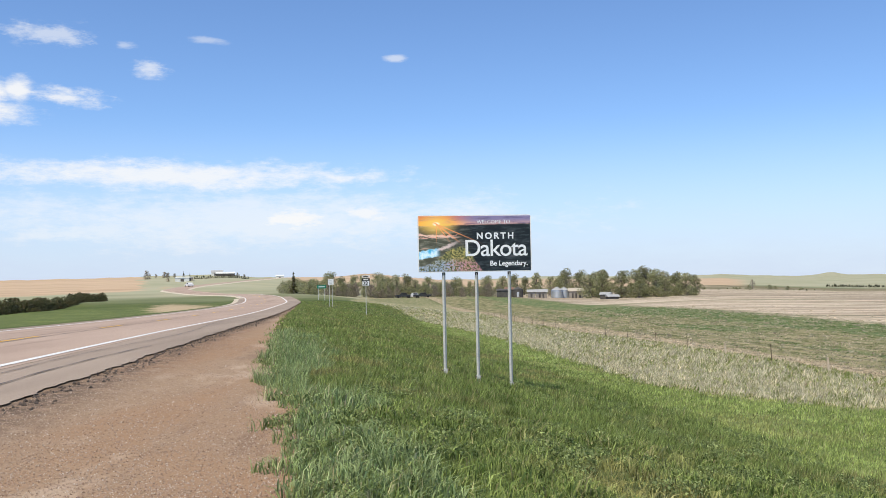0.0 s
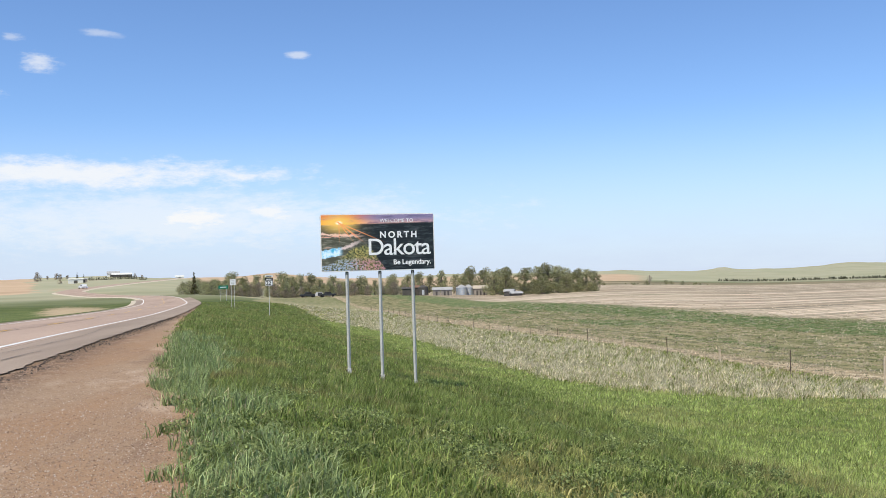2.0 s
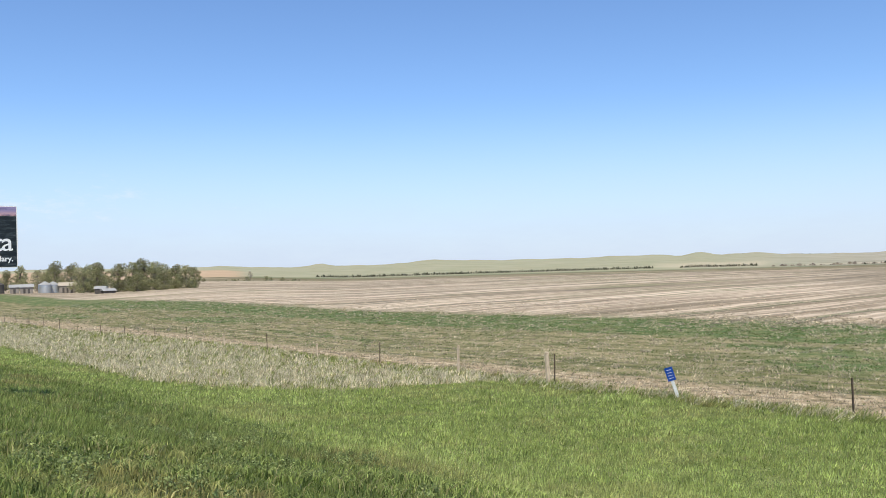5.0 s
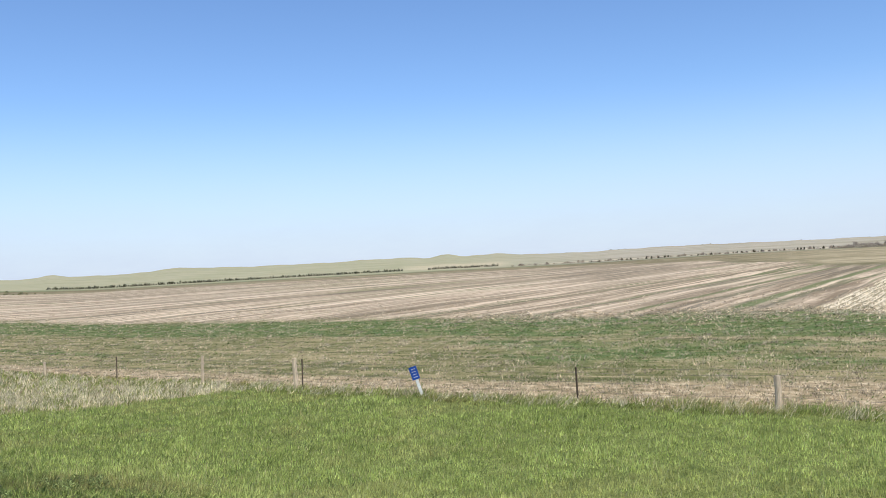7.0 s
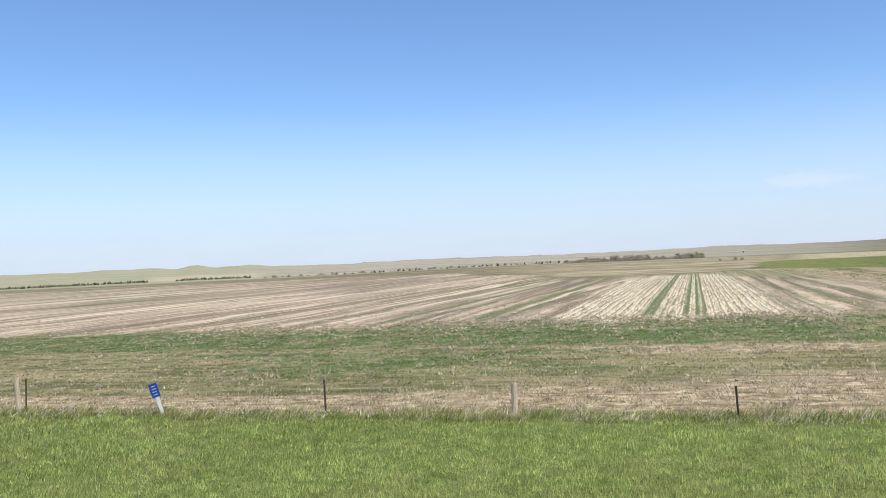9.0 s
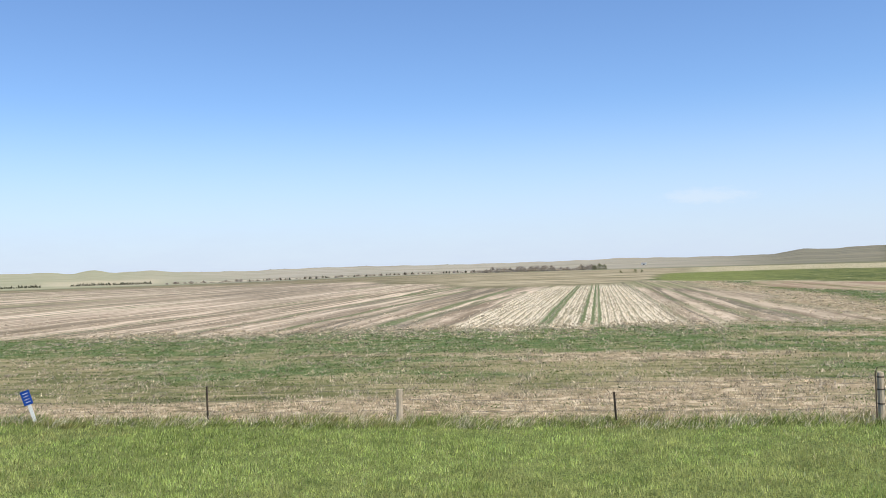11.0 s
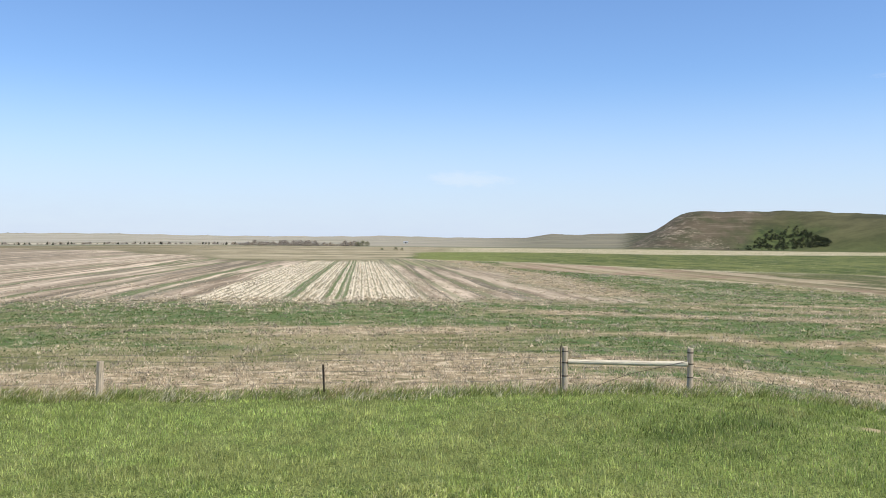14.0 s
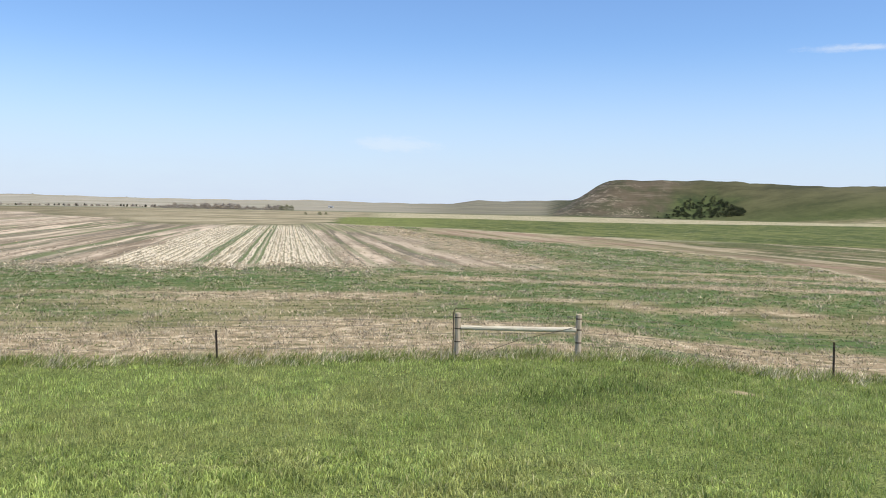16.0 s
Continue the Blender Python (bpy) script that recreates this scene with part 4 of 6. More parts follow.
def sign_print():
    """The printed picture: a low sun over dark hills, a river and a flowery slope."""
    m, n, b, p = material("printed_sign_film", 0.45, 0, 0.35)
    x, _, z = n.add("ShaderNodeSeparateXYZ", {0: p}).outputs       # from the panel's lower left corner
    n1, n2, n4 = n.noise(p, 7, 5, 0.65), n.noise(p, 20, 4, 0.6), n.noise(p, 22, 5, 0.75)
    zz = n.math("ADD", z, n.math("MULTIPLY", n.math("SUBTRACT", n1, 0.5), 0.16))
    right = n.step(x, 0.5, 1.25)
    land_c = n.mix(right, (0.075, 0.075, 0.05), (0.010, 0.014, 0.017))
    ridge = n.noise(p, 5, 6, 0.68, (0.55, 1, 3.4))
    land_c = n.mix(n.step(ridge, 0.46, 0.60, 0, 0.9), land_c, n.mix(right, (0.20, 0.20, 0.15), (0.04, 0.05, 0.055)))
    land_c = n.mix(n.step(ridge, 0.58, 0.66, 0, 0.8), land_c, n.mix(right, (0.55, 0.34, 0.26), (0.10, 0.09, 0.10)))
    # mist and the river in the valley
    for base, rise, half, tone in ((0.80, -0.06, 0.022, (0.95, 0.62, 0.50)), (0.30, 0.40, 0.030, (0.78, 0.62, 0.58)), (0.72, 0.10, 0.010, (0.9, 0.45, 0.35))):
        off = n.math("ABSOLUTE", n.math("SUBTRACT", zz, n.math("ADD", base, n.math("MULTIPLY", x, rise))))
        land_c = n.mix(n.math("MULTIPLY", n.step(off, half * 1.6, half * 0.4), n.step(x, 1.0, 0.6, 0, 0.8)), land_c, tone)
    river = n.math("MULTIPLY", n.step(n.math("ABSOLUTE", n.math("SUBTRACT", zz, n.math("ADD", 0.36, n.math("MULTIPLY", x, 0.16)))), 0.10, 0.07), n.step(x, 0.50, 0.36))
    land_c = n.mix(river, land_c, n.mix(n.step(n1, 0.35, 0.65), (0.06, 0.42, 0.66), (0.72, 0.88, 0.95)))
    # the flowery slope in front
    edge = n.math("SUBTRACT", n.math("ADD", 0.14, n.math("MULTIPLY", n.step(x, 0.1, 0.9), 0.42)), n.math("MULTIPLY", n.step(x, 0.95, 1.5), 0.60))
    near = n.step(n.math("SUBTRACT", edge, zz), -0.02, 0.04)
    bloom = n.mix(n.step(n4, 0.40, 0.58), (0.045, 0.055, 0.022), n.mix(n.step(n1, 0.4, 0.6), (0.52, 0.43, 0.14), (0.20, 0.20, 0.08)))
    low = n.step(n.math("ADD", z, n.math("MULTIPLY", n1, 0.2)), 0.42, 0.28)
    bloom = n.mix(n.math("MULTIPLY", low, n.step(n4, 0.46, 0.56)), bloom, n.mix(n.step(n.math("ADD", x, n.math("MULTIPLY", n2, 1.6)), 1.40, 1.7), (0.34, 0.42, 0.56), (0.50, 0.24, 0.28)))
    land_c = n.mix(near, land_c, bloom)
    # evening sky
    sky_c = n.mix(n.step(x, 0.5, 1.3), n.mix(n.step(z, 1.05, 1.16), (1.0, 0.42, 0.05), (0.72, 0.20, 0.07)), n.mix(n.step(z, 1.0, 1.14), (0.62, 0.36, 0.33), (0.24, 0.20, 0.34)))
    sky_c = n.mix(n.step(n.noise(p, 5, 5, 0.6, (0.5, 1, 3)), 0.48, 0.64, 0, 0.85), sky_c, n.mix(n.step(x, 0.5, 1.6), (0.40, 0.16, 0.14), (0.13, 0.11, 0.20)))
    c = n.mix(n.step(n.math("SUBTRACT", n.math("ADD", z, n.math("MULTIPLY", n1, 0.03)), n.math("MULTIPLY", x, 0.018)), 0.985, 1.015), land_c, sky_c)
    # the sun with its rays
    dx, dz = n.math("SUBTRACT", x, 0.40), n.math("SUBTRACT", z, 1.03)
    q = n.math("SQRT", n.math("ADD", n.math("MULTIPLY", dx, dx), n.math("MULTIPLY", n.math("MULTIPLY", dz, dz), 3.0)))
    c = n.mix(n.step(q, 0.55, 0.02, 0, 0.85), c, (1.0, 0.62, 0.14))
    c = n.mix(n.step(q, 0.10, 0.02), c, (1.0, 0.93, 0.65))
    for a, b2, w in ((1.0, 0.0, 0.011), (0.62, 0.78, 0.020), (0.80, 0.6, 0.012), (0.40, 0.92, 0.013)):
        off = n.math("ABSOLUTE", n.math("ADD", n.math("MULTIPLY", dx, a), n.math("MULTIPLY", dz, b2)))
        ray = n.math("MULTIPLY", n.step(off, w * 1.3, 0.0), n.math("MULTIPLY", n.step(dz, -0.46, -0.12, 0, 0.85), n.step(dz, 0.05, 0.0)))
        c = n.mix(ray, c, (1.0, 0.36, 0.12))
    c = n.mix(1.0, c, (1.25, 1.25, 1.25), "MULTIPLY")
    wire_up(n, b, c)
    return m


def welcome_sign():
    base = tagged(new("welcome_sign"), "large printed welcome sign with a sunset picture on three steel posts", "road sign")
    W, H = 2.455, 1.22
    base.matrix_world = pose(2.232, 19.565, -0.088, 0, 0, 1.9)
    low, mid = 2.01, H / 2
    bm = bmesh.new()
    pts = []
    for cx, cz, a0 in ((W - 0.05, H - 0.05, 0), (0.05, H - 0.05, 90), (0.05, 0.05, 180), (W - 0.05, 0.05, 270)):
        pts += [(cx + 0.05 * math.cos(radians(a0 + a)), cz + 0.05 * math.sin(radians(a0 + a))) for a in (0, 30, 60, 90)]
    face = bm.faces.new([bm.verts.new((x, 0.0, z)) for x, z in pts])
    up = bmesh.ops.extrude_face_region(bm, geom=[face])
    bmesh.ops.translate(bm, verts=[g for g in up["geom"] if isinstance(g, bmesh.types.BMVert)], vec=(0, 0.02, 0))
    bmesh.ops.recalc_face_normals(bm, faces=bm.faces)
    panel = part("panel", bm, worn("white_sign_edge", (0.90, 0.90, 0.90), (0.94, 0.94, 0.94), 5, 0.4), base, "white-edged aluminium panel")
    panel.location = (0, 0, low)
    bm = bmesh.new()
    pts = [(min(max(x, 0.022), W - 0.022), min(max(z, 0.022), H - 0.022)) for x, z in pts]
    bm.faces.new([bm.verts.new((x, -0.004, z)) for x, z in pts])
    film_ = part("printed_film", bm, sign_print(), panel, "sunset over a river valley, printed film")
    M_INK = worn("white_lettering", (0.93, 0.93, 0.93), (0.96, 0.96, 0.96), 5, 0.5)
    lettering("WELCOME TO", 0.108, (1.27, 1.032), panel, M_INK, 1.04)
    lettering("NORTH", 0.185, (1.26, 0.706), panel, M_INK, 1.42, bold=0.006)
    lettering("Dakota", 0.50, (0.985, 0.340), panel, M_INK, 0.92, bold=0.004)
    lettering("Be Legendary.", 0.15, (1.54, 0.130), panel, M_INK, 0.97, bold=0.003)
    for k, (x, foot) in enumerate(((0.55, -0.16), (1.255, -0.32), (1.965, -0.48))):
        post = new("post")
        bm = bmesh.new()
        tube(bm, [(0, 0, foot - 0.25), (0, 0, low - 0.02)], [0.036, 0.036], 4)
        tilt = pose(x, 0.06, 0, 0, 0, 45)
        bpy.data.objects.remove(post)
        post = part("post", bm, M_STEEL, base)
        post.matrix_basis = tilt
        bm = bmesh.new()
        box(bm, (0.035, 0.03, 0.40), (x, 0.06, low + 0.12))
        box(bm, (0.06, 0.03, 0.07), (x, 0.05, low - 0.03))
        part("bracket", bm, M_BLACK, post).matrix_parent_inverse = tilt.inverted()
        bm = bmesh.new()
        tube(bm, [(x, 0.06, foot - 0.2), (x, 0.06, foot + 0.13)], [0.055, 0.055], 4)
        part("sleeve", bm, M_STEEL, post, "bolted breakaway sleeve").matrix_parent_inverse = tilt.inverted()
        bm = bmesh.new()
        tube(bm, [(x - 0.075, 0.06, foot + 0.10), (x + 0.075, 0.06, foot + 0.10)], [0.014, 0.014], 6)
        part("bolt", bm, M_RUST, post).matrix_parent_inverse = tilt.inverted()
    bm = bmesh.new()
    box(bm, (W - 0.3, 0.03, 0.05), (W / 2, 0.035, low + 0.3))
    box(bm, (W - 0.3, 0.03, 0.05), (W / 2, 0.035, low + 0.9))
    part("back_rail", bm, M_STEEL, base)
    return base


welcome_sign()


# ---- the fence ----
def steel_post(fence, y, top, lean=0.0):
    g = ground_z(FENCE_X, y)
    h = top - g
    bm = bmesh.new()
    box(bm, (0.035, 0.006, h + 0.3), (0, 0, h / 2 - 0.15))
    box(bm, (0.006, 0.035, h + 0.3), (0, 0.0175, h / 2 - 0.15))
    for k in range(int(h / 0.07)):
        box(bm, (0.012, 0.012, 0.012), (0, -0.006, 0.1 + k * 0.07))
    ob = part("steel_post", bm, M_RUST, fence)
    ob.matrix_basis = pose(FENCE_X, y, g, lean, lean * 0.7)
    return ob


def wooden_post(fence, y, top, radius, name="wooden_post", lean=0.0, dx=0.0):
    g = ground_z(FENCE_X, y)
    h = top - g
    bm = bmesh.new()
    tube(bm, [(0, 0, -0.3), (0.004, 0, h * 0.4), (-0.005, 0.004, h * 0.8), (0, 0, h - 0.015), (0, 0, h)], [radius * 1.06, radius * 1.02, radius, radius, radius * 0.86], 10)
    ob = part(name, bm, M_WOOD, fence)
    ob.matrix_basis = pose(FENCE_X + dx, y, g, lean, lean)
    return ob


def fence():
    f = tagged(new("fence"), "barbed wire fence with steel posts and a wooden brace", "fence")
    rng = random.Random(4)
    ys = [-26.5, -21.3, -16.2, -10.88, 1.6, 10.5, 24.13, 28.97, 33.9, 38.7, 43.79, 48.97, 54.32, 60.3, 65.9, 72.1]
    ys += [72.1 + 5.7 * k for k in range(1, 16)]
    tops = {-10.88: -1.0, 1.6: -0.90, 10.5: -0.87, 24.13: -0.95, 28.97: -1.10, 33.9: -1.42, 38.7: -1.2, 43.79: -1.48, 48.97: -1.29, 54.32: -1.47, 60.3: -1.61, 65.9: -1.67, 72.1: -1.79}
    for y in ys:
        top = tops[y] + float(tilt(np.array(FENCE_X), np.array(y))) if y in tops else ground_z(FENCE_X, y) + 0.85
        if y in (24.13, 43.79, 33.9):
            wooden_post(f, y, top, 0.045, lean=rng.uniform(-2, 2))
        else:
            steel_post(f, y, top, rng.uniform(-2.5, 2.5))
    wooden_post(f, 6.04, -0.89, 0.065, lean=1.0)
    wooden_post(f, 19.78, -0.91, 0.066, lean=-1.0)
    steel_post(f, 19.50, -0.93, 1.0)
    for y in (-3.09, -5.53):
        p = wooden_post(f, y, -0.50, 0.058, "brace_post")
        high = -0.50 - p.location.z
        for z in (high - 0.10, high - 0.32, high - 0.58):
            bm = bmesh.new()
            tube(bm, [(0, 0, z), (0, 0, z + 0.025)], [0.063, 0.063], 10)
            part("wire_wrap", bm, M_RUST, p)
    bm = bmesh.new()
    tube(bm, [(0, -5.47, 0.0), (0, -4.6, 0.004), (0, -3.9, 0.012), (0, -3.15, 0.02)], [0.052, 0.05, 0.047, 0.045], 10)
    rail = part("brace_rail", bm, M_RAIL, f)
    rail.location = (FENCE_X - 0.02, 0, -0.81)
    bm = bmesh.new()
    tube(bm, [(FENCE_X - 0.07, -5.45, -0.75), (FENCE_X - 0.07, -4.3, -1.02), (FENCE_X - 0.07, -3.15, -1.45)], [0.006] * 3, 4)
    part("brace_wire", bm, M_RUST, f)
    bm = bmesh.new()
    box(bm, (0.022, 0.022, 1.25), (FENCE_X - 0.05, -3.0, -1.10))
    part("steel_post", bm, M_RUST, f)
    bm = bmesh.new()
    tube(bm, [(FENCE_X - 0.05, -3.02, -0.42), (FENCE_X - 0.05, -3.09, -0.40), (FENCE_X - 0.05, -3.32, -0.41)], [0.006] * 3, 5)
    tube(bm, [(FENCE_X - 0.05, -3.0, -0.55), (FENCE_X - 0.05, -3.02, -0.42)], [0.006] * 2, 5)
    part("wire_end", bm, M_RUST, f)
    line = sorted([y for y in ys] + [6.04, 19.78, -3.09, -5.53])
    for h in (0.25, 0.47, 0.68, 0.80):
        bm = bmesh.new()
        pts = []
        for a, b in zip(line, line[1:]):
            for t in (0, 0.33, 0.67):
                y = a + (b - a) * t
                pts.append((FENCE_X - 0.03, y, ground_z(FENCE_X, y) + h - (0.03 if t else 0)))
        tube(bm, pts, [0.003] * len(pts), 3)
        part("wire", bm, M_WIRE, f)
    return f


fence()


def marker_sign():
    """The small blue marker that leans in the fence line."""
    s = tagged(new("marker_sign"), "small blue marker sign on a leaning white post", "marker sign")
    g = ground_z(FENCE_X - 0.25, 15.2)
    s.matrix_world = pose(FENCE_X - 0.12, 15.0, g + 0.10, 0, -17, -52)
    bm = bmesh.new()
    box(bm, (0.08, 0.02, 0.85), (0, 0, 0.13), bevel=0.004)
    part("post", bm, M_WHITE, s)
    bm = bmesh.new()
    box(bm, (0.20, 0.006, 0.34), (0, -0.016, 0.52), bevel=0.002)
    panel = part("panel", bm, M_BLUE, s)
    for k in range(4):
        bm = bmesh.new()
        box(bm, (0.11, 0.004, 0.013), (0, -0.0215, 0.625 - 0.07 * k))
        part("text_bar", bm, M_WHITE, panel)
    return s


marker_sign()


# ---- trees and bushes ----
M_LEAF_SPRING = leafy("spring_leaves", (0.33, 0.345, 0.155), (0.53, 0.53, 0.29), (0.47, 0.41, 0.29), 0.16, scale=0.3)
M_LEAF_DARK = leafy("dark_leaves", (0.235, 0.25, 0.112), (0.41, 0.415, 0.205), (0.38, 0.32, 0.23), 0.22, scale=0.3)
M_LEAF_GREY = leafy("budding_twigs", (0.34, 0.285, 0.215), (0.56, 0.48, 0.37), scale=0.3)
M_TWIGS = leafy("dry_creek_twigs", (0.42, 0.35, 0.28), (0.62, 0.53, 0.43), scale=0.3)
M_NEEDLE = leafy("needles", (0.04, 0.045, 0.022), (0.10, 0.10, 0.05), scale=0.6)
M_RAVINE = leafy("ravine_leaves", (0.05, 0.066, 0.03), (0.12, 0.135, 0.06), scale=0.1)
M_JUNIPER = leafy("juniper_sprays", (0.075, 0.085, 0.035), (0.21, 0.20, 0.085), (0.22, 0.15, 0.08), 0.25, scale=0.5)


def leaf_cloud(rng, centres, radii, n, size):
    """n small leaf pieces round several centres, each a bent pair of triangles."""
    c = np.array(centres)
    share = np.array(radii) ** 2
    which = rng.choice(len(c), n, p=share / share.sum())
    d = rng.normal(size=(n, 3))
    d /= np.linalg.norm(d, axis=1)[:, None]
    at = c[which] + d * (np.array(radii)[which] * rng.uniform(0.35, 1.0, n) ** 0.5)[:, None] * np.array([1, 1, 0.8])
    a = rng.normal(size=(n, 3))
    a /= np.linalg.norm(a, axis=1)[:, None]
    b = np.cross(a, d)
    b /= np.linalg.norm(b, axis=1)[:, None] + 1e-9
    s = (size * rng.uniform(0.6, 1.5, n))[:, None]
    V = np.stack([at - a * s, at + b * s * 0.6, at + a * s, at - b * s * 0.6 + d * s * 0.3], 1).reshape(-1, 3)
    k = np.arange(n)[:, None] * 4
    F = np.concatenate([k + [0, 1, 2], k + [0, 2, 3]], 1).reshape(-1, 3)
    return V, F


def tree(name, label, category, seed, height, spread, leaf, n, size, trunk=0.45, crown_low=0.18, bare=0.0):
    """A tapered trunk with forking limbs, and a crown of leaf pieces about the limbs' ends."""
    rng = np.random.default_rng(seed)
    t = tagged(new(name), label, category)
    bm = bmesh.new()
    r0 = trunk * height / 10
    lean = rng.uniform(-0.06, 0.06, 2) * height
    pts = [(lean[0] * k * k, lean[1] * k * k, height * 0.62 * k - 0.3 * (k == 0)) for k in (0, 0.3, 0.6, 1.0)]
    tube(bm, pts, [r0, r0 * 0.8, r0 * 0.6, r0 * 0.3], 7)
    tips, rad = [], []
    for k in range(34):
        f = crown_low + (0.95 - crown_low) * (k + rng.uniform(0, 1)) / 34
        g = (f - crown_low) / (0.95 - crown_low)
        a = k * 2.4 + rng.uniform(-0.5, 0.5)
        wide = spread * (0.55 + 0.45 * math.sin(math.pi * min(1, g * 1.1 + 0.12))) * (1 - 0.45 * max(0, g - 0.6) / 0.4)
        reach = wide * rng.uniform(0.25, 1.0)
        fb = max(0.08, f - 0.25 * rng.uniform(0.6, 1.2))
        fb = min(fb, 0.6)
        base = Vector((lean[0] * fb * fb, lean[1] * fb * fb, height * fb))
        end = Vector((lean[0] + math.cos(a) * reach, lean[1] + math.sin(a) * reach, height * f))
        mid = base.lerp(end, 0.5) + Vector((0, 0, -0.03 * height))
        tube(bm, [base, mid, end], [r0 * 0.28, r0 * 0.16, r0 * 0.05], 5)
        tips.append(end)
        rad.append(spread * rng.uniform(0.12, 0.42))
    part("trunk", bm, M_BARK, t)
    V, F = leaf_cloud(rng, [tuple(p) for p in tips], rad, n, size)
    raw_mesh("crown", V, F, leaf, t)
    return t


def conifer(name, label, category, seed, height, spread, leaf, n, size, blunt=0.0):
    rng = np.random.default_rng(seed)
    t = tagged(new(name), label, category)
    bm = bmesh.new()
    tube(bm, [(0, 0, -0.2), (0, 0, height * 0.5), (0, 0, height * 0.96)], [height * 0.022, height * 0.014, height * 0.004], 6)
    part("trunk", bm, M_BARK, t)
    cs, rs = [], []
    for k in range(46):
        f = rng.uniform(0.06, 0.98)
        w = spread * ((1 - f) * (1 - blunt) + blunt * math.sqrt(max(0.02, 1 - f * f)))
        a = rng.uniform(0, 6.283)
        q = rng.uniform(0.3, 0.9) * w
        cs.append((math.cos(a) * q, math.sin(a) * q, height * f))
        rs.append(0.12 * spread + 0.25 * w)
    V, F = leaf_cloud(rng, cs, rs, n, size)
    raw_mesh("crown", V, F, leaf, t)
    return t


def scaled(x, y, z, s, turn=0.0, sz=None):
    return pose(x, y, z, 0, 0, turn) @ Matrix.Diagonal((s, s, sz or s, 1))


def plant(kinds, spots, group):
    """Copies of the given plants, at (x, y, z, height), taking turns."""
    rng = random.Random(len(spots) * 7 + len(group))
    used = set()
    for k, (x, y, z, h) in enumerate(spots):
        src, own = kinds[rng.randrange(len(kinds))] if k >= len(kinds) else kinds[k]
        m = scaled(x, y, z - 0.1, h / own * rng.uniform(0.95, 1.1), rng.uniform(0, 360), h / own)
        if src.name in used:
            tagged(copy_thing(src, m @ Matrix.Diagonal((*(1 / v for v in src.scale), 1))), group=group)
        else:
            used.add(src.name)
            tagged(src, group=group).matrix_world = m


def spot(az, r, h):
    return (*polar(az, r), h)


# the grove round the farmstead
def grove():
    kinds = [(tree("cottonwood_tree", "spreading cottonwood tree with light spring leaves", "tree", 11 + k, 10, (3.4, 5.0, 4.2, 5.6)[k], M_LEAF_SPRING, (2600, 4400, 3000, 5000)[k], 0.175, crown_low=(0.06, 0.08, 0.12, 0.05)[k]), 10) for k in range(4)]
    kinds += [(tree("ash_tree", "broad dark green farmyard tree", "tree", 31 + k, 10, 4.6, M_LEAF_DARK, 4600, 0.175, crown_low=0.1), 10) for k in range(1)]
    rng = random.Random(2)
    azs = [-3.6, -2.0, 1.2, 3, 6, 9, 12.3, 13.6, 15.5]
    els = [0.85, 1.5, 1.45, 1.0, 0.98, 0.98, 1.05, 0.9, 0.8]
    spots, az = [], -3.9
    while az < 15.6:
        r = rng.uniform(294, 335) if az < 8 or rng.random() < 0.5 else rng.uniform(335, 360)
        e = float(np.interp(az, azs, els)) - rng.choice((0, 0.05, 0.2, 0.4))
        x, y, z = polar(az, r)
        spots.append((x, y, z, max(4.0, sight(az, r, e) - z)))
        az += rng.uniform(0.35, 0.95)
    for k in range(30):
        az = -3.4 + 14.6 * (k + rng.random()) / 30
        spots.append(spot(az, rng.uniform(292, 318), rng.uniform(3.0, 5.2)))
    plant(kinds, spots, "cottonwoods of the farm grove")
    kinds2 = [(tree("elm_tree", "dense dark green elm tree on the field edge", "tree", 51 + k, 9, (4.6, 5.4, 3.8)[k], (M_LEAF_DARK, M_LEAF_SPRING, M_LEAF_DARK)[k], 5500, 0.155, crown_low=0.05), 9) for k in range(3)]
    spots = []
    for az, e, r in ((16.3, 0.75, 252), (17.2, 0.85, 257), (17.9, 0.98, 255), (18.5, 0.8, 246), (19.0, 0.62, 252), (19.7, 0.55, 252), (20.3, 0.5, 246), (20.8, 0.35, 250),
                     (14.4, 0.7, 265), (15.1, 0.85, 268), (17.4, 0.2, 240), (19.0, 0.1, 240)):
        x, y, z = polar(az, r)
        spots.append((x, y, z, sight(az, r, e) - z))
    plant(kinds2, spots, "elms on the field edge")
    grey = [(tree("willow_bush", "grey-brown budding willow thicket", "bush", 71 + k, 5, 2.6, M_LEAF_GREY, 2000, 0.125, 0.25, 0.03), 5) for k in range(2)]
    plant(grey, [spot(a, 288 + 6 * math.sin(a * 9), h) for a, h in ((-3.2, 3), (-2.5, 3.5), (-1.8, 3), (-1.2, 4.4), (-0.6, 4.8), (0.3, 4.5), (1.0, 3.2), (1.5, 3.5), (2.0, 3.4), (4.4, 4), (5.4, 4.2), (6.2, 3.2), (7.1, 3.8), (7.9, 4.5), (8.6, 3.4), (12.0, 3.4), (14.6, 3.0), (16.6, 3.0))], "budding willows")


grove()


def near_road_trees():
    s = conifer("spruce_tree", "thin ragged spruce tree beside the road", "tree", 91, 7.5, 1.7, M_JUNIPER, 2600, 0.12)
    x, y, z = polar(-4.55, 236)
    s.matrix_world = scaled(x, y, z - 0.1, (sight(-4.55, 236, 1.58) - z) / 7.5)
    kinds = [(tree("roadside_bush", "dark green roadside bush", "bush", 95 + k, 4, 2.6, (M_LEAF_DARK, M_LEAF_SPRING)[k], 3200, 0.09, 0.3, 0.02), 4) for k in range(2)]
    plant(kinds, [spot(a, 235 + 7 * math.sin(a * 13), h) for a, h in ((-5.15, 3.2), (-4.8, 3.6), (-4.3, 4.0), (-3.9, 3.4), (-3.5, 3.6), (-3.1, 3.9))], "bushes beside the road bend")


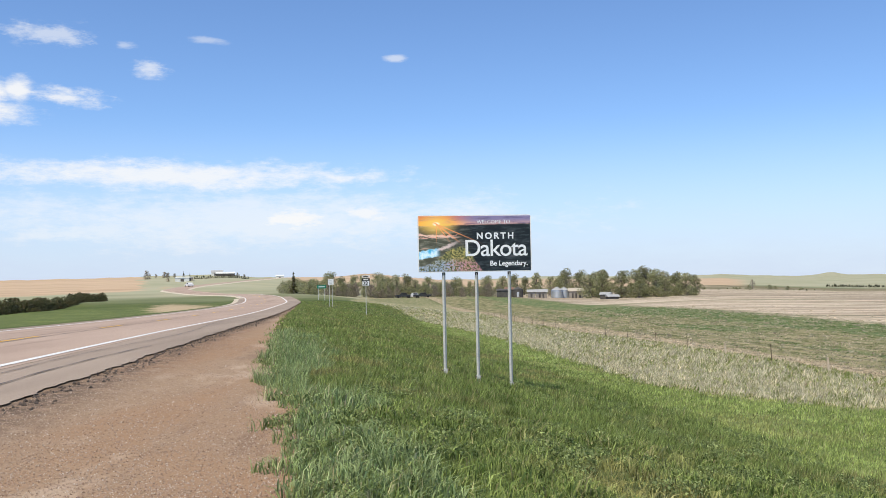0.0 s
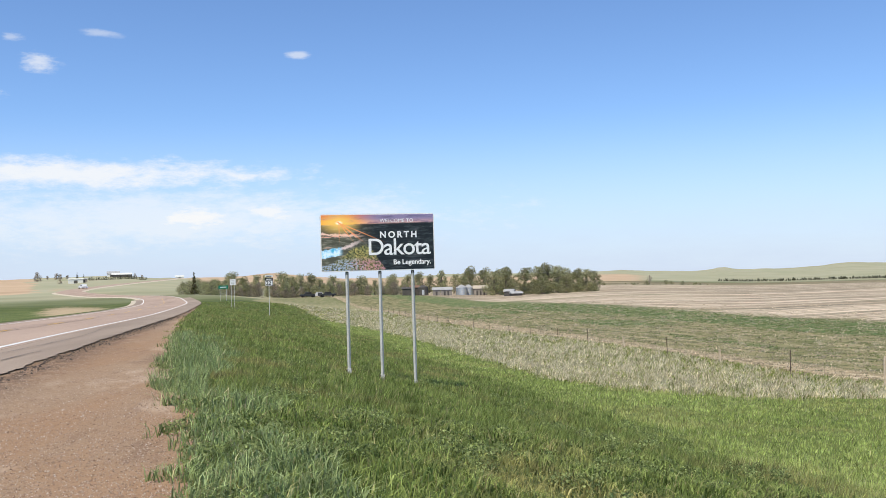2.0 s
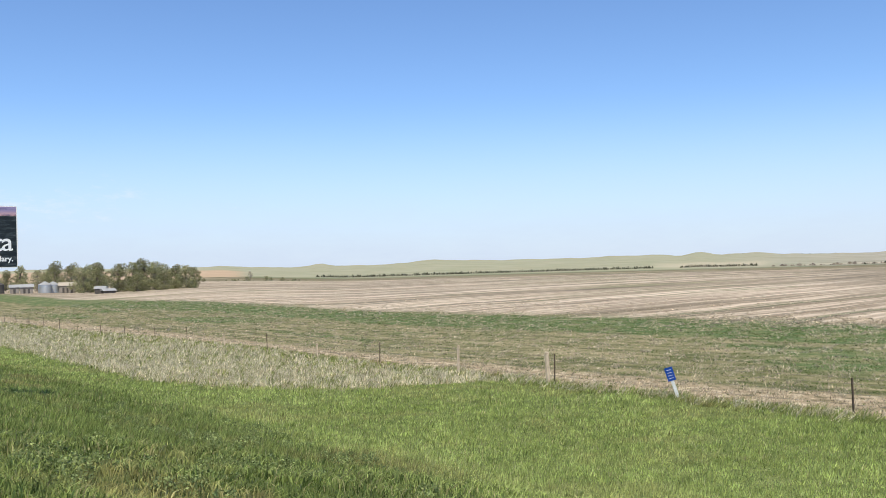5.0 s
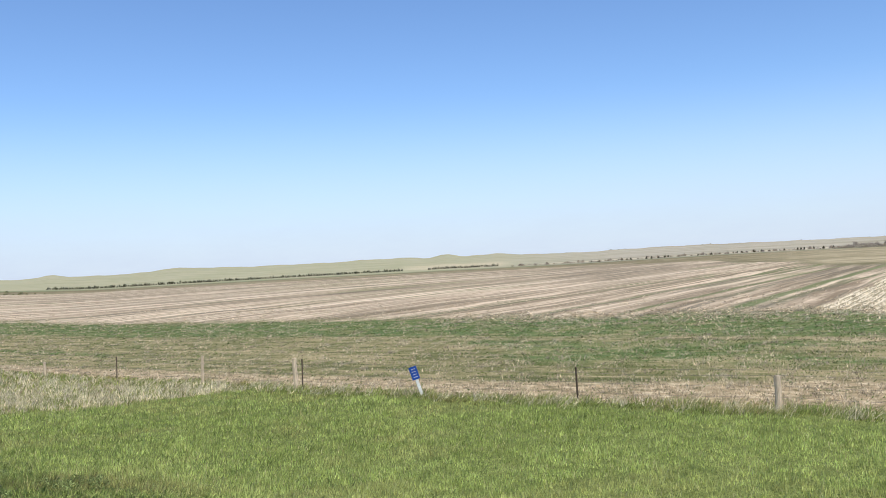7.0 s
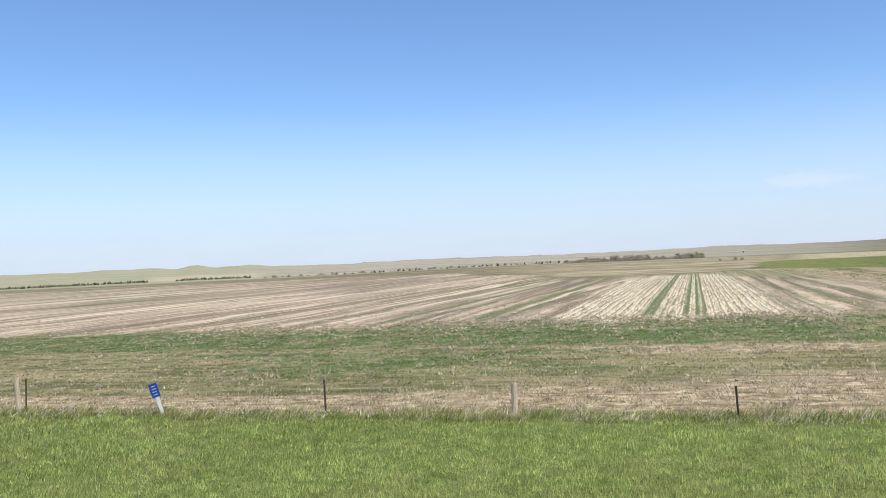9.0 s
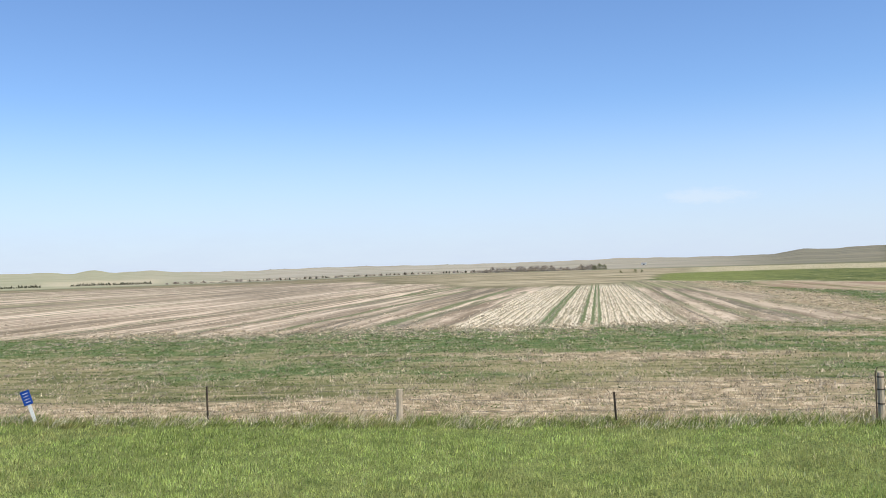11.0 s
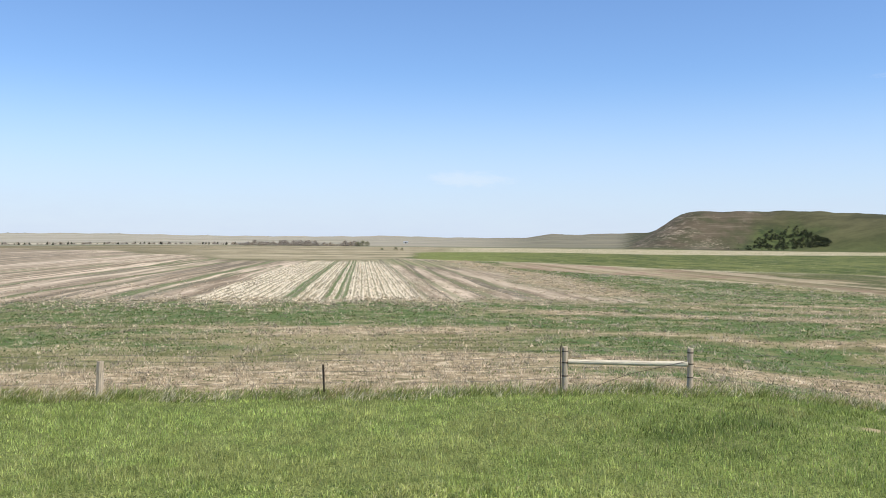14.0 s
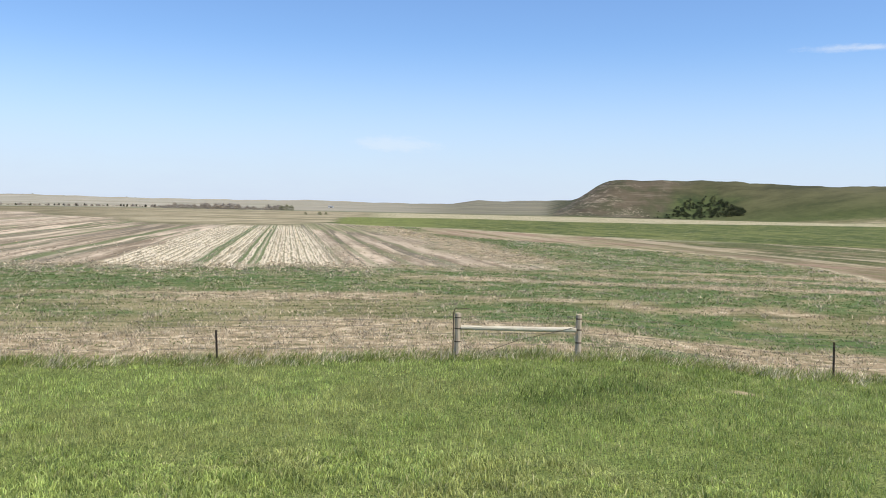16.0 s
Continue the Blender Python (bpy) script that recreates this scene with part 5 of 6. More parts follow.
near_road_trees()


def shelterbelts():
    """Rows of small evergreens far out on the plain, and the scrub along the creek."""
    pines = [(conifer("young_pine", "small dark evergreen in a shelterbelt row", "tree", 101 + k, 3, 1.5, M_NEEDLE, 260, 0.2, 0.5), 3) for k in range(2)]
    rng = random.Random(9)
    spots, az = [], 28.4
    while az < 49.8:
        spots.append(spot(az, 690 + 2.0 * (az - 28), rng.uniform(1.5, 2.6)))
        az += rng.uniform(0.08, 0.17)
    az = 51.5
    while az < 56.0:
        spots.append(spot(az, 735, rng.uniform(1.4, 2.5)))
        az += rng.uniform(0.08, 0.17)
    for az in np.arange(62.0, 76.6, 0.26):
        if rng.random() < 0.75:
            spots.append(spot(az + rng.uniform(-0.1, 0.1), rng.uniform(672, 700), rng.uniform(0.9, 2.3)))
    plant(pines, spots, "evergreens of the shelterbelt rows")
    twigs = [(tree("creek_bush", "leafless grey-brown scrub along the creek", "bush", 121 + k, 3, 3.4, M_TWIGS, 420, 0.26, 0.15, 0.02), 3) for k in range(3)]
    spots = [spot(a + rng.uniform(-0.15, 0.15), 690 + rng.uniform(-14, 14), rng.choice((0.7, 0.9, 1.1, 1.4, 1.9))) for a in np.arange(56.8, 76.3, 0.19)]
    spots += [spot(a, 640 + 20 * math.sin(a * 7), rng.choice((1.6, 2.0, 2.5, 3.0, 3.7))) for a in np.arange(76.3, 83.9, 0.19)]
    plant(twigs, spots, "bare bushes along the creek")
    dark = [(tree("creek_tree", "dark creekside tree far across the field", "tree", 131, 6, 3.6, M_LEAF_DARK, 700, 0.26, 0.3, 0.02), 6)]
    plant(dark, [spot(83.95, 640, 3.6), spot(84.25, 642, 4.4), spot(84.55, 640, 3.8)], "dark trees at the creek's end")
    ridge = [(tree("ridge_thicket", "dark thicket far off on the ridge", "bush", 125 + k, 6, 9.0, M_LEAF_DARK, 300, 0.7, 0.15, 0.02), 6) for k in range(2)]
    plant(ridge, [spot(a, 2150 + 40 * math.sin(a * 5), h * 0.3) for a, h in ((55.2, 5), (58.6, 4), (59.0, 5), (60.4, 4), (63.2, 6), (63.7, 5), (64.1, 5), (66.0, 4), (68.8, 5), (69.3, 5), (71.0, 4), (74.5, 5), (75.0, 4), (78.2, 4))], "thickets on the far ridge")
    lone = tree("lone_tree", "sparse lone tree above a dry gully", "tree", 141, 7, 2.4, M_LEAF_GREY, 260, 0.2, 0.35, 0.3)
    x, y, z = polar(24.2, 420)
    lone.matrix_world = scaled(x, y, z, (sight(24.2, 420, 0.0) - z) / 7)
    plant([(tree("gully_bush", "low dark bush on the gully's edge", "bush", 151, 3, 2.4, M_LEAF_DARK, 400, 0.18, 0.2, 0.02), 3)], [spot(25.2, 430, 2.2), spot(25.5, 432, 1.6), spot(24.0, 400, 2.0), spot(26.2, 410, 1.8), *(spot(21.4 + 0.29 * k + 0.25 * math.sin(k * 5.3), 418 + 16 * math.sin(k * 1.7), 0.35 + 0.75 * math.sin(k * 2.9) ** 4) for k in range(26)), spot(86.5, 330, 1.3), spot(86.9, 330, 1.1), spot(85.6, 335, 1.0)], "low bushes in the gully")
    gully = [(tree("ravine_tree", "dark green ravine tree on the butte's flank", "tree", 161 + k, 6, 5.0, M_RAVINE, 1300, 0.2, 0.3, 0.03), 6) for k in range(2)]
    spots = []
    for k in range(240):
        u, v = rng.random(), rng.random()
        az = 108.7 + 4.3 * u
        r = 652 + 50 * v * (0.35 + 0.65 * math.sin(math.pi * min(1, u * 1.1)))
        spots.append(spot(az, r, rng.uniform(1.2, 2.6)))
    spots += [spot(107.2 + 3.4 * rng.random(), 640 + 24 * rng.random(), rng.uniform(0.8, 1.6)) for _ in range(36)]
    plant(gully, spots, "trees of the butte's ravine")


shelterbelts()


def hill_farm():
    """The row of junipers, and the farm on the hill to the left."""
    kinds = [(conifer("juniper", "dense olive-green juniper shrub in a hedge row", "shrub", 171 + k, 2.2, 1.15, M_JUNIPER, 700, 0.11, 0.9), 2.2) for k in range(3)]
    rng = random.Random(3)
    spots = []
    for k in range(66):
        r = 96 + 123 * k / 65
        az = float(np.interp(r, [96, 117, 140, 168, 219], [-24.3, -21.5, -19.7, -17.9, -15.9]))
        spots.append(spot(az, r + rng.uniform(-0.7, 0.7), rng.uniform(1.5, 2.1)))
    plant(kinds, spots, "junipers of the hedge row")
    bare = [(tree("bare_tree", "rounded leafless tree on the hill farm", "tree", 181 + k, 6, 2.8, M_LEAF_GREY, 900, 0.2, 0.3, 0.05), 6) for k in range(2)]
    plant(bare, [spot(-13.43, 600, 5.6), spot(-12.4, 640, 4.2), spot(-12.2, 640, 3.6), spot(-11.8, 642, 3.0), spot(-12.9, 640, 2.6), spot(-12.2, 520, 2.4), spot(-8.0, 650, 3.0), spot(-7.6, 650, 2.6)], "leafless trees on the hill farm")
    firs = [(conifer("farm_spruce", "dark spruce beside the hill farmhouse", "tree", 191, 6, 1.3, M_NEEDLE, 500, 0.16), 6)]
    plant(firs, [spot(-11.27, 640, 4.6), spot(-10.9, 640, 3.0)], "spruces on the hill farm")
    small = [(conifer("belt_cedar", "small dark cedar in the hill farm's windbreak", "tree", 195, 2.5, 1.2, M_NEEDLE, 200, 0.16, 0.6), 2.5)]
    plant(small, [spot(-10.6 + 0.135 * k, 560 + 2 * k, 1.9 + 0.5 * math.sin(k * 2.1)) for k in range(25)], "cedars of the windbreak")


hill_farm()


# ---- buildings, bins and vehicles of the farms ----
def shed(name, label, az, r, w, d, h, roof_h, wall, roof, turn=0.0, doors=1, category="shed"):
    s = tagged(new(name), label, category)
    x, y, z = polar(az, r)
    s.matrix_world = pose(x, y, z, 0, 0, -az + turn)
    bm = bmesh.new()
    box(bm, (w, d, h + 0.4), (0, 0, h / 2 - 0.2))
    part("wall", bm, wall, s)
    bm = bmesh.new()
    e = 0.25
    v = [bm.verts.new(p) for p in ((-w / 2 - e, -d / 2 - e, h - 0.05), (w / 2 + e, -d / 2 - e, h - 0.05), (w / 2 + e, 0, h + roof_h), (-w / 2 - e, 0, h + roof_h), (-w / 2 - e, d / 2 + e, h - 0.05), (w / 2 + e, d / 2 + e, h - 0.05))]
    for f in ((0, 1, 2, 3), (3, 2, 5, 4), (0, 3, 4), (1, 5, 2), (0, 4, 5, 1)):
        bm.faces.new([v[i] for i in f])
    part("roof", bm, roof, s)
    for k in range(doors):
        bm = bmesh.new()
        box(bm, (w / (doors + 1) * 0.5, 0.06, h * 0.7), ((k + 1) * w / (doors + 1) - w / 2, -d / 2 - 0.03, h * 0.35))
        part("door", bm, M_DARK_SHED, s)
    return s


def grain_bin(label, az, r, radius, h, dark=False):
    b = tagged(new("grain_bin"), label, "grain bin", "grain bins of the farmstead")
    x, y, z = polar(az, r)
    b.matrix_world = pose(x, y, z, 0, 0, -az)
    mat = M_DARK_SHED if dark else M_BIN
    bm = bmesh.new()
    zs = [-0.2] + [h * k / 12 for k in range(1, 13)]
    tube(bm, [(0, 0, q) for q in zs], [radius * (1 + 0.004 * (k % 2)) for k in range(len(zs))], 32)
    part("wall", bm, mat, b)
    bm = bmesh.new()
    tube(bm, [(0, 0, h), (0, 0, h + radius * 0.5), (0, 0, h + radius * 0.55)], [radius * 1.03, radius * 0.12, radius * 0.11], 32)
    part("roof", bm, mat if dark else M_ROOF, b)
    bm = bmesh.new()
    box(bm, (0.7, 0.06, 1.5), (0, -radius - 0.02, 0.9))
    part("door", bm, M_GREY_BACK, b)
    return b


def farmstead():
    grain_bin("corrugated steel grain bin beside the trees", 12.28, 268, 1.75, 2.3)
    grain_bin("corrugated steel grain bin behind its twin", 12.72, 271, 1.75, 2.3)
    grain_bin("dark weathered grain bin under the trees", 9.8, 270, 1.6, 2.4, True)
    shed("machine_shed", "dark open machine shed among the trees", 8.8, 270, 3.2, 4, 2.1, 0.4, M_DARK_SHED, M_DARK_SHED)
    shed("rusty_shed", "small shed with a rusty brown roof", 9.25, 273, 2.6, 4, 2.4, 0.7, M_DARK_SHED, worn("rusty_roof", (0.16, 0.09, 0.06), (0.24, 0.15, 0.10)))
    shed("grey_shed", "small grey shed with a pale metal roof", 10.66, 266, 2.3, 4, 1.7, 0.7, M_SHED, M_ROOF)
    shed("grey_shed", "weathered board shed with a pale roof", 11.3, 266, 3.2, 4, 1.7, 0.8, M_SHED, M_ROOF, doors=2)
    shed("long_shed", "low tan shed with an open front beside the bin", 13.5, 270, 4.2, 4, 2.1, 0.9, M_SHED, worn("tan_roof", (0.42, 0.36, 0.28), (0.52, 0.45, 0.36)), doors=3)
    shed("collapsed_shed", "low shed with a white metal roof under the trees", 15.75, 236, 2.8, 3, 0.7, 0.55, M_DARK_SHED, M_ROOF, 15)
    shed("lean_to", "dark low lean-to with a pale roof sheet", 15.35, 238, 2.4, 3, 1.3, 0.6, M_DARK_SHED, M_ROOF, -12)
    # on the hill
    shed("white_barn", "long pale barn below the hill farm", -11.35, 520, 7.5, 6, 2.2, 0.6, M_PLASTER, worn("pale_roof", (0.60, 0.60, 0.52), (0.70, 0.70, 0.62)), 0, 1, "barn")
    shed("barn_annex", "grey-green lower end of the pale barn", -10.88, 524, 3.2, 5, 1.8, 0.4, M_SHED, M_ROOF, 0, 1, "barn")
    shed("farmhouse", "white farmhouse with a grey roof on the hilltop", -9.25, 655, 8.0, 7, 2.2, 1.6, M_PLASTER, M_ROOF, 0, 2, "house")
    shed("hill_barn", "low white-roofed barn on the hilltop", -8.75, 650, 13.0, 8, 1.8, 1.2, M_DARK_SHED, M_PLASTER, 0, 2, "barn")
    shed("distant_house", "small white house far on the skyline", -5.4, 690, 6, 5, 2.0, 1.0, M_PLASTER, M_PLASTER, 0, 1, "house")
    shed("distant_shed", "pale shed far across the plain", 87.0, 900, 5, 4, 1.6, 0.7, M_PLASTER, M_ROOF, 0, 1)


farmstead()


def vehicle(name, label, az, r, paint, length=4.8, cab=(-0.2, 1.1), turn=90.0, z_up=0.0, box_h=0.0):
    v = tagged(new(name), label, "vehicle")
    x, y, z = polar(az, r)
    v.matrix_world = pose(x, y, z + z_up, 0, 0, -az + turn)
    bm = bmesh.new()
    L = length / 2
    prof = [(-L, 0.45), (-L, 0.95), (cab[0] - 0.9, 1.02), (cab[0] - 0.35, 1.62), (cab[1], 1.65), (cab[1] + 0.35, 1.05), (L, 1.02 + box_h), (L, 0.45)]
    sides = [[bm.verts.new((s, -px, pz)) for px, pz in prof] for s in (-0.88, 0.88)]
    bm.faces.new(sides[0])
    bm.faces.new(sides[1][::-1])
    for k in range(len(prof)):
        j = (k + 1) % len(prof)
        bm.faces.new((sides[0][j], sides[0][k], sides[1][k], sides[1][j]))
    bmesh.ops.recalc_face_normals(bm, faces=bm.faces)
    body = part("body", bm, paint, v)
    for s in (-0.885, 0.885):
        bm = bmesh.new()
        box(bm, (0.012, 1.3, 0.42), (s, -(cab[0] + cab[1]) / 2 - 0.05, 1.3))
        part("side_window", bm, M_BLACK, body)
        for py in (-L * 0.62, L * 0.62):
            bm = bmesh.new()
            tube(bm, [(s * 0.82, py, 0.36), (s * 1.03, py, 0.36)], [0.36, 0.36], 14)
            part("wheel", bm, M_TYRE, v)
    return v


vehicle("pickup", "dark pickup parked on the farm track", 2.4, 282, M_DARK_CAR)
vehicle("pickup", "dark flatbed truck parked beside a pale load", 3.65, 282, M_DARK_CAR, 5.8)
vehicle("van", "white van parked on the farm track", 3.1, 284, M_CAR_WHITE, 4.6)
vehicle("van", "white van on the far bend of the highway", -10.95, 350, M_CAR_WHITE, 4.8, turn=20, z_up=0.12)


# ---- road signs up the highway ----
def route_sign():
    s = tagged(new("route_sign"), "black and white highway route marker on a steel post", "road sign")
    x, y, z = polar(0.0, 105)
    s.matrix_world = scaled(x, y, z, 1.5)
    top = (sight(0.0, 105, 1.15) - z) / 1.5
    bm = bmesh.new()
    box(bm, (0.05, 0.05, top + 0.2), (0, 0.03, top / 2 - 0.1))
    part("post", bm, M_STEEL, s)
    bm = bmesh.new()
    box(bm, (0.61, 0.01, 0.61), (0, 0, top - 0.52), bevel=0.003)
    plate = part("plate", bm, M_BLACK, s)
    bm = bmesh.new()
    box(bm, (0.54, 0.006, 0.38), (0, -0.009, top - 0.61), bevel=0.002)
    part("shield", bm, M_WHITE, plate)
    lettering("22", 0.42, (-0.24, top - 0.755), plate, M_BLACK, 0.95, bold=0.008, lift=0.006)
    bm = bmesh.new()
    box(bm, (0.40, 0.006, 0.06), (0, -0.009, top - 0.31))
    part("text_bar", bm, M_WHITE, plate)
    bm = bmesh.new()
    box(bm, (0.61, 0.01, 0.15), (0, 0, top - 0.08), bevel=0.003)
    plate2 = part("header_plate", bm, M_WHITE, s)
    bm = bmesh.new()
    box(bm, (0.40, 0.006, 0.06), (0, -0.008, top - 0.08))
    part("text_bar", bm, M_BLACK, plate2)


route_sign()


def small_signs():
    s = tagged(new("notice_sign"), "square pale sign on two thin posts", "road sign")
    x, y, z = polar(-2.22, 135)
    s.matrix_world = scaled(x, y, z, 1.35, 4)
    top = (sight(-2.22, 135, 1.0) - z) / 1.35
    for dx in (-0.16, 0.16):
        bm = bmesh.new()
        box(bm, (0.05, 0.05, top + 0.1), (dx, 0.035, top / 2 - 0.15))
        part("post", bm, M_STEEL, s)
    bm = bmesh.new()
    box(bm, (0.62, 0.01, 0.62), (0, 0, top - 0.31), bevel=0.003)
    p = part("panel", bm, M_WHITE, s)
    for k in range(3):
        bm = bmesh.new()
        box(bm, (0.34, 0.006, 0.05), (0, -0.008, top - 0.15 - 0.16 * k))
        part("text_bar", bm, M_GREY_BACK, p)
    s = tagged(new("direction_sign"), "green highway direction sign on two posts", "road sign")
    x, y, z = polar(-2.8, 165)
    s.matrix_world = scaled(x, y, z, 1.4, 4)
    top = (sight(-2.8, 165, 0.64) - z) / 1.4
    for dx in (-0.4, 0.4):
        bm = bmesh.new()
        box(bm, (0.06, 0.06, top + 0.1), (dx, 0.04, top / 2 - 0.15))
        part("post", bm, M_STEEL, s)
    bm = bmesh.new()
    box(bm, (1.2, 0.01, 0.42), (0, 0, top - 0.21), bevel=0.003)
    p = part("panel", bm, M_GREEN_SIGN, s)
    bm = bmesh.new()
    box(bm, (0.8, 0.006, 0.10), (0, -0.008, top - 0.21))
    part("text_bar", bm, M_WHITE, p)


small_signs()


# ---- grass ----
M_SLOPE = leafy("slope_grass", (0.14, 0.20, 0.043), (0.43, 0.50, 0.155), (0.45, 0.41, 0.19), 0.08, scale=0.5, patch=(0.52, 0.46, 0.18))
M_TALL = leafy("tall_verge_grass", (0.20, 0.275, 0.085), (0.50, 0.585, 0.27), (0.57, 0.53, 0.30), 0.08, scale=0.8)
M_MOWN = leafy("mown_grass", (0.28, 0.35, 0.085), (0.66, 0.745, 0.255), (0.66, 0.63, 0.32), 0.06, scale=0.35, patch=(0.66, 0.68, 0.25), uneven=0.85)
M_STRAW = leafy("dead_grass", (0.64, 0.555, 0.37), (0.97, 0.89, 0.66), (0.46, 0.45, 0.20), 0.16, scale=0.4)
M_FENCE = leafy("fence_row_grass", (0.17, 0.22, 0.045), (0.46, 0.50, 0.16), (0.62, 0.50, 0.32), 0.16, scale=0.6)
M_STUBBLE = leafy("stubble", (0.52, 0.42, 0.28), (0.84, 0.72, 0.53), scale=0.3)
M_SPROUT = leafy("sprouting_crop", (0.12, 0.175, 0.05), (0.23, 0.285, 0.095), scale=0.3)
M_WEED = leafy("weed_leaves", (0.16, 0.215, 0.065), (0.48, 0.54, 0.215), scale=1.0)


def blades(name, label, x, y, height, width, mat, seed, lean=0.45, joints=True, wind=(0.12, 0.05)):
    """Upright blades at x, y: a strip of three triangles each, or a single one far off."""
    rng = np.random.default_rng(seed)
    n = len(x)
    z = land(x, y) - 0.02
    a = rng.uniform(0, 2 * np.pi, n)
    side = np.stack([np.cos(a), np.sin(a), np.zeros(n)], 1) * (width * 0.5)[:, None]
    b = rng.uniform(0, 2 * np.pi, n)
    tilt = lean * rng.uniform(0.2, 1.0, n)
    out = np.stack([np.cos(b) * tilt + wind[0], np.sin(b) * tilt + wind[1], np.ones(n)], 1) * height[:, None]
    base = np.stack([x, y, z], 1)
    k = np.arange(n)[:, None]
    if joints:
        mid = base + out * np.array([0.38, 0.38, 0.62])
        V = np.stack([base - side, base + side, mid - side * 0.8, mid + side * 0.8, base + out * np.array([1.2, 1.2, 0.8])], 1).reshape(-1, 3)
        F = np.concatenate([k * 5 + [0, 1, 3], k * 5 + [0, 3, 2], k * 5 + [2, 3, 4]], 1).reshape(-1, 3)
    else:
        V = np.stack([base - side, base + side, base + out], 1).reshape(-1, 3)
        F = k * 3 + np.array([0, 1, 2])
    ob = raw_mesh(name, V, F, mat)
    return tagged(ob, label, "grass", kind="stuff")


def tufts(name, label, x, y, count, lo, hi, width, mat, seed, spread=0.07, lean=0.7, wind=(0.15, 0.05)):
    """Tussocks: a handful of blades about each of the given places, wider far off."""
    rng = np.random.default_rng(seed)
    k = np.repeat(np.arange(len(x)), count)
    tall = rng.uniform(0.6, 1.3, len(x))[k]
    bx, by = x[k] + rng.normal(size=len(k)) * spread, y[k] + rng.normal(size=len(k)) * spread
    w = width * rng.uniform(0.7, 1.4, len(k)) * np.clip(np.hypot(bx - OX, by - OY) / 13, 1, 8)
    return blades(name, label, bx, by, rng.uniform(lo, hi, len(k)) * tall, w, mat, seed + 1, lean, False, wind)


def scatter(n, seed, r0, r1, az0=-34, az1=128, bias=0.75):
    """Places spread round where the camera stands, thinning out with distance."""
    rng = np.random.default_rng(seed)
    p = 2 - bias * 2 + 1e-3
    r = (r0**p + rng.random(n) * (r1**p - r0**p)) ** (1 / p)
    a = np.radians(rng.uniform(az0, az1, n))
    return OX + r * np.sin(a), OY + r * np.cos(a), r, rng


def clumped(x, y, size, seed, share):
    return ripple(x, y, size, seed) + 0.6 * ripple(x, y, size * 0.3, seed + 1) + np.random.default_rng(seed).normal(size=x.shape) * 0.7 > share


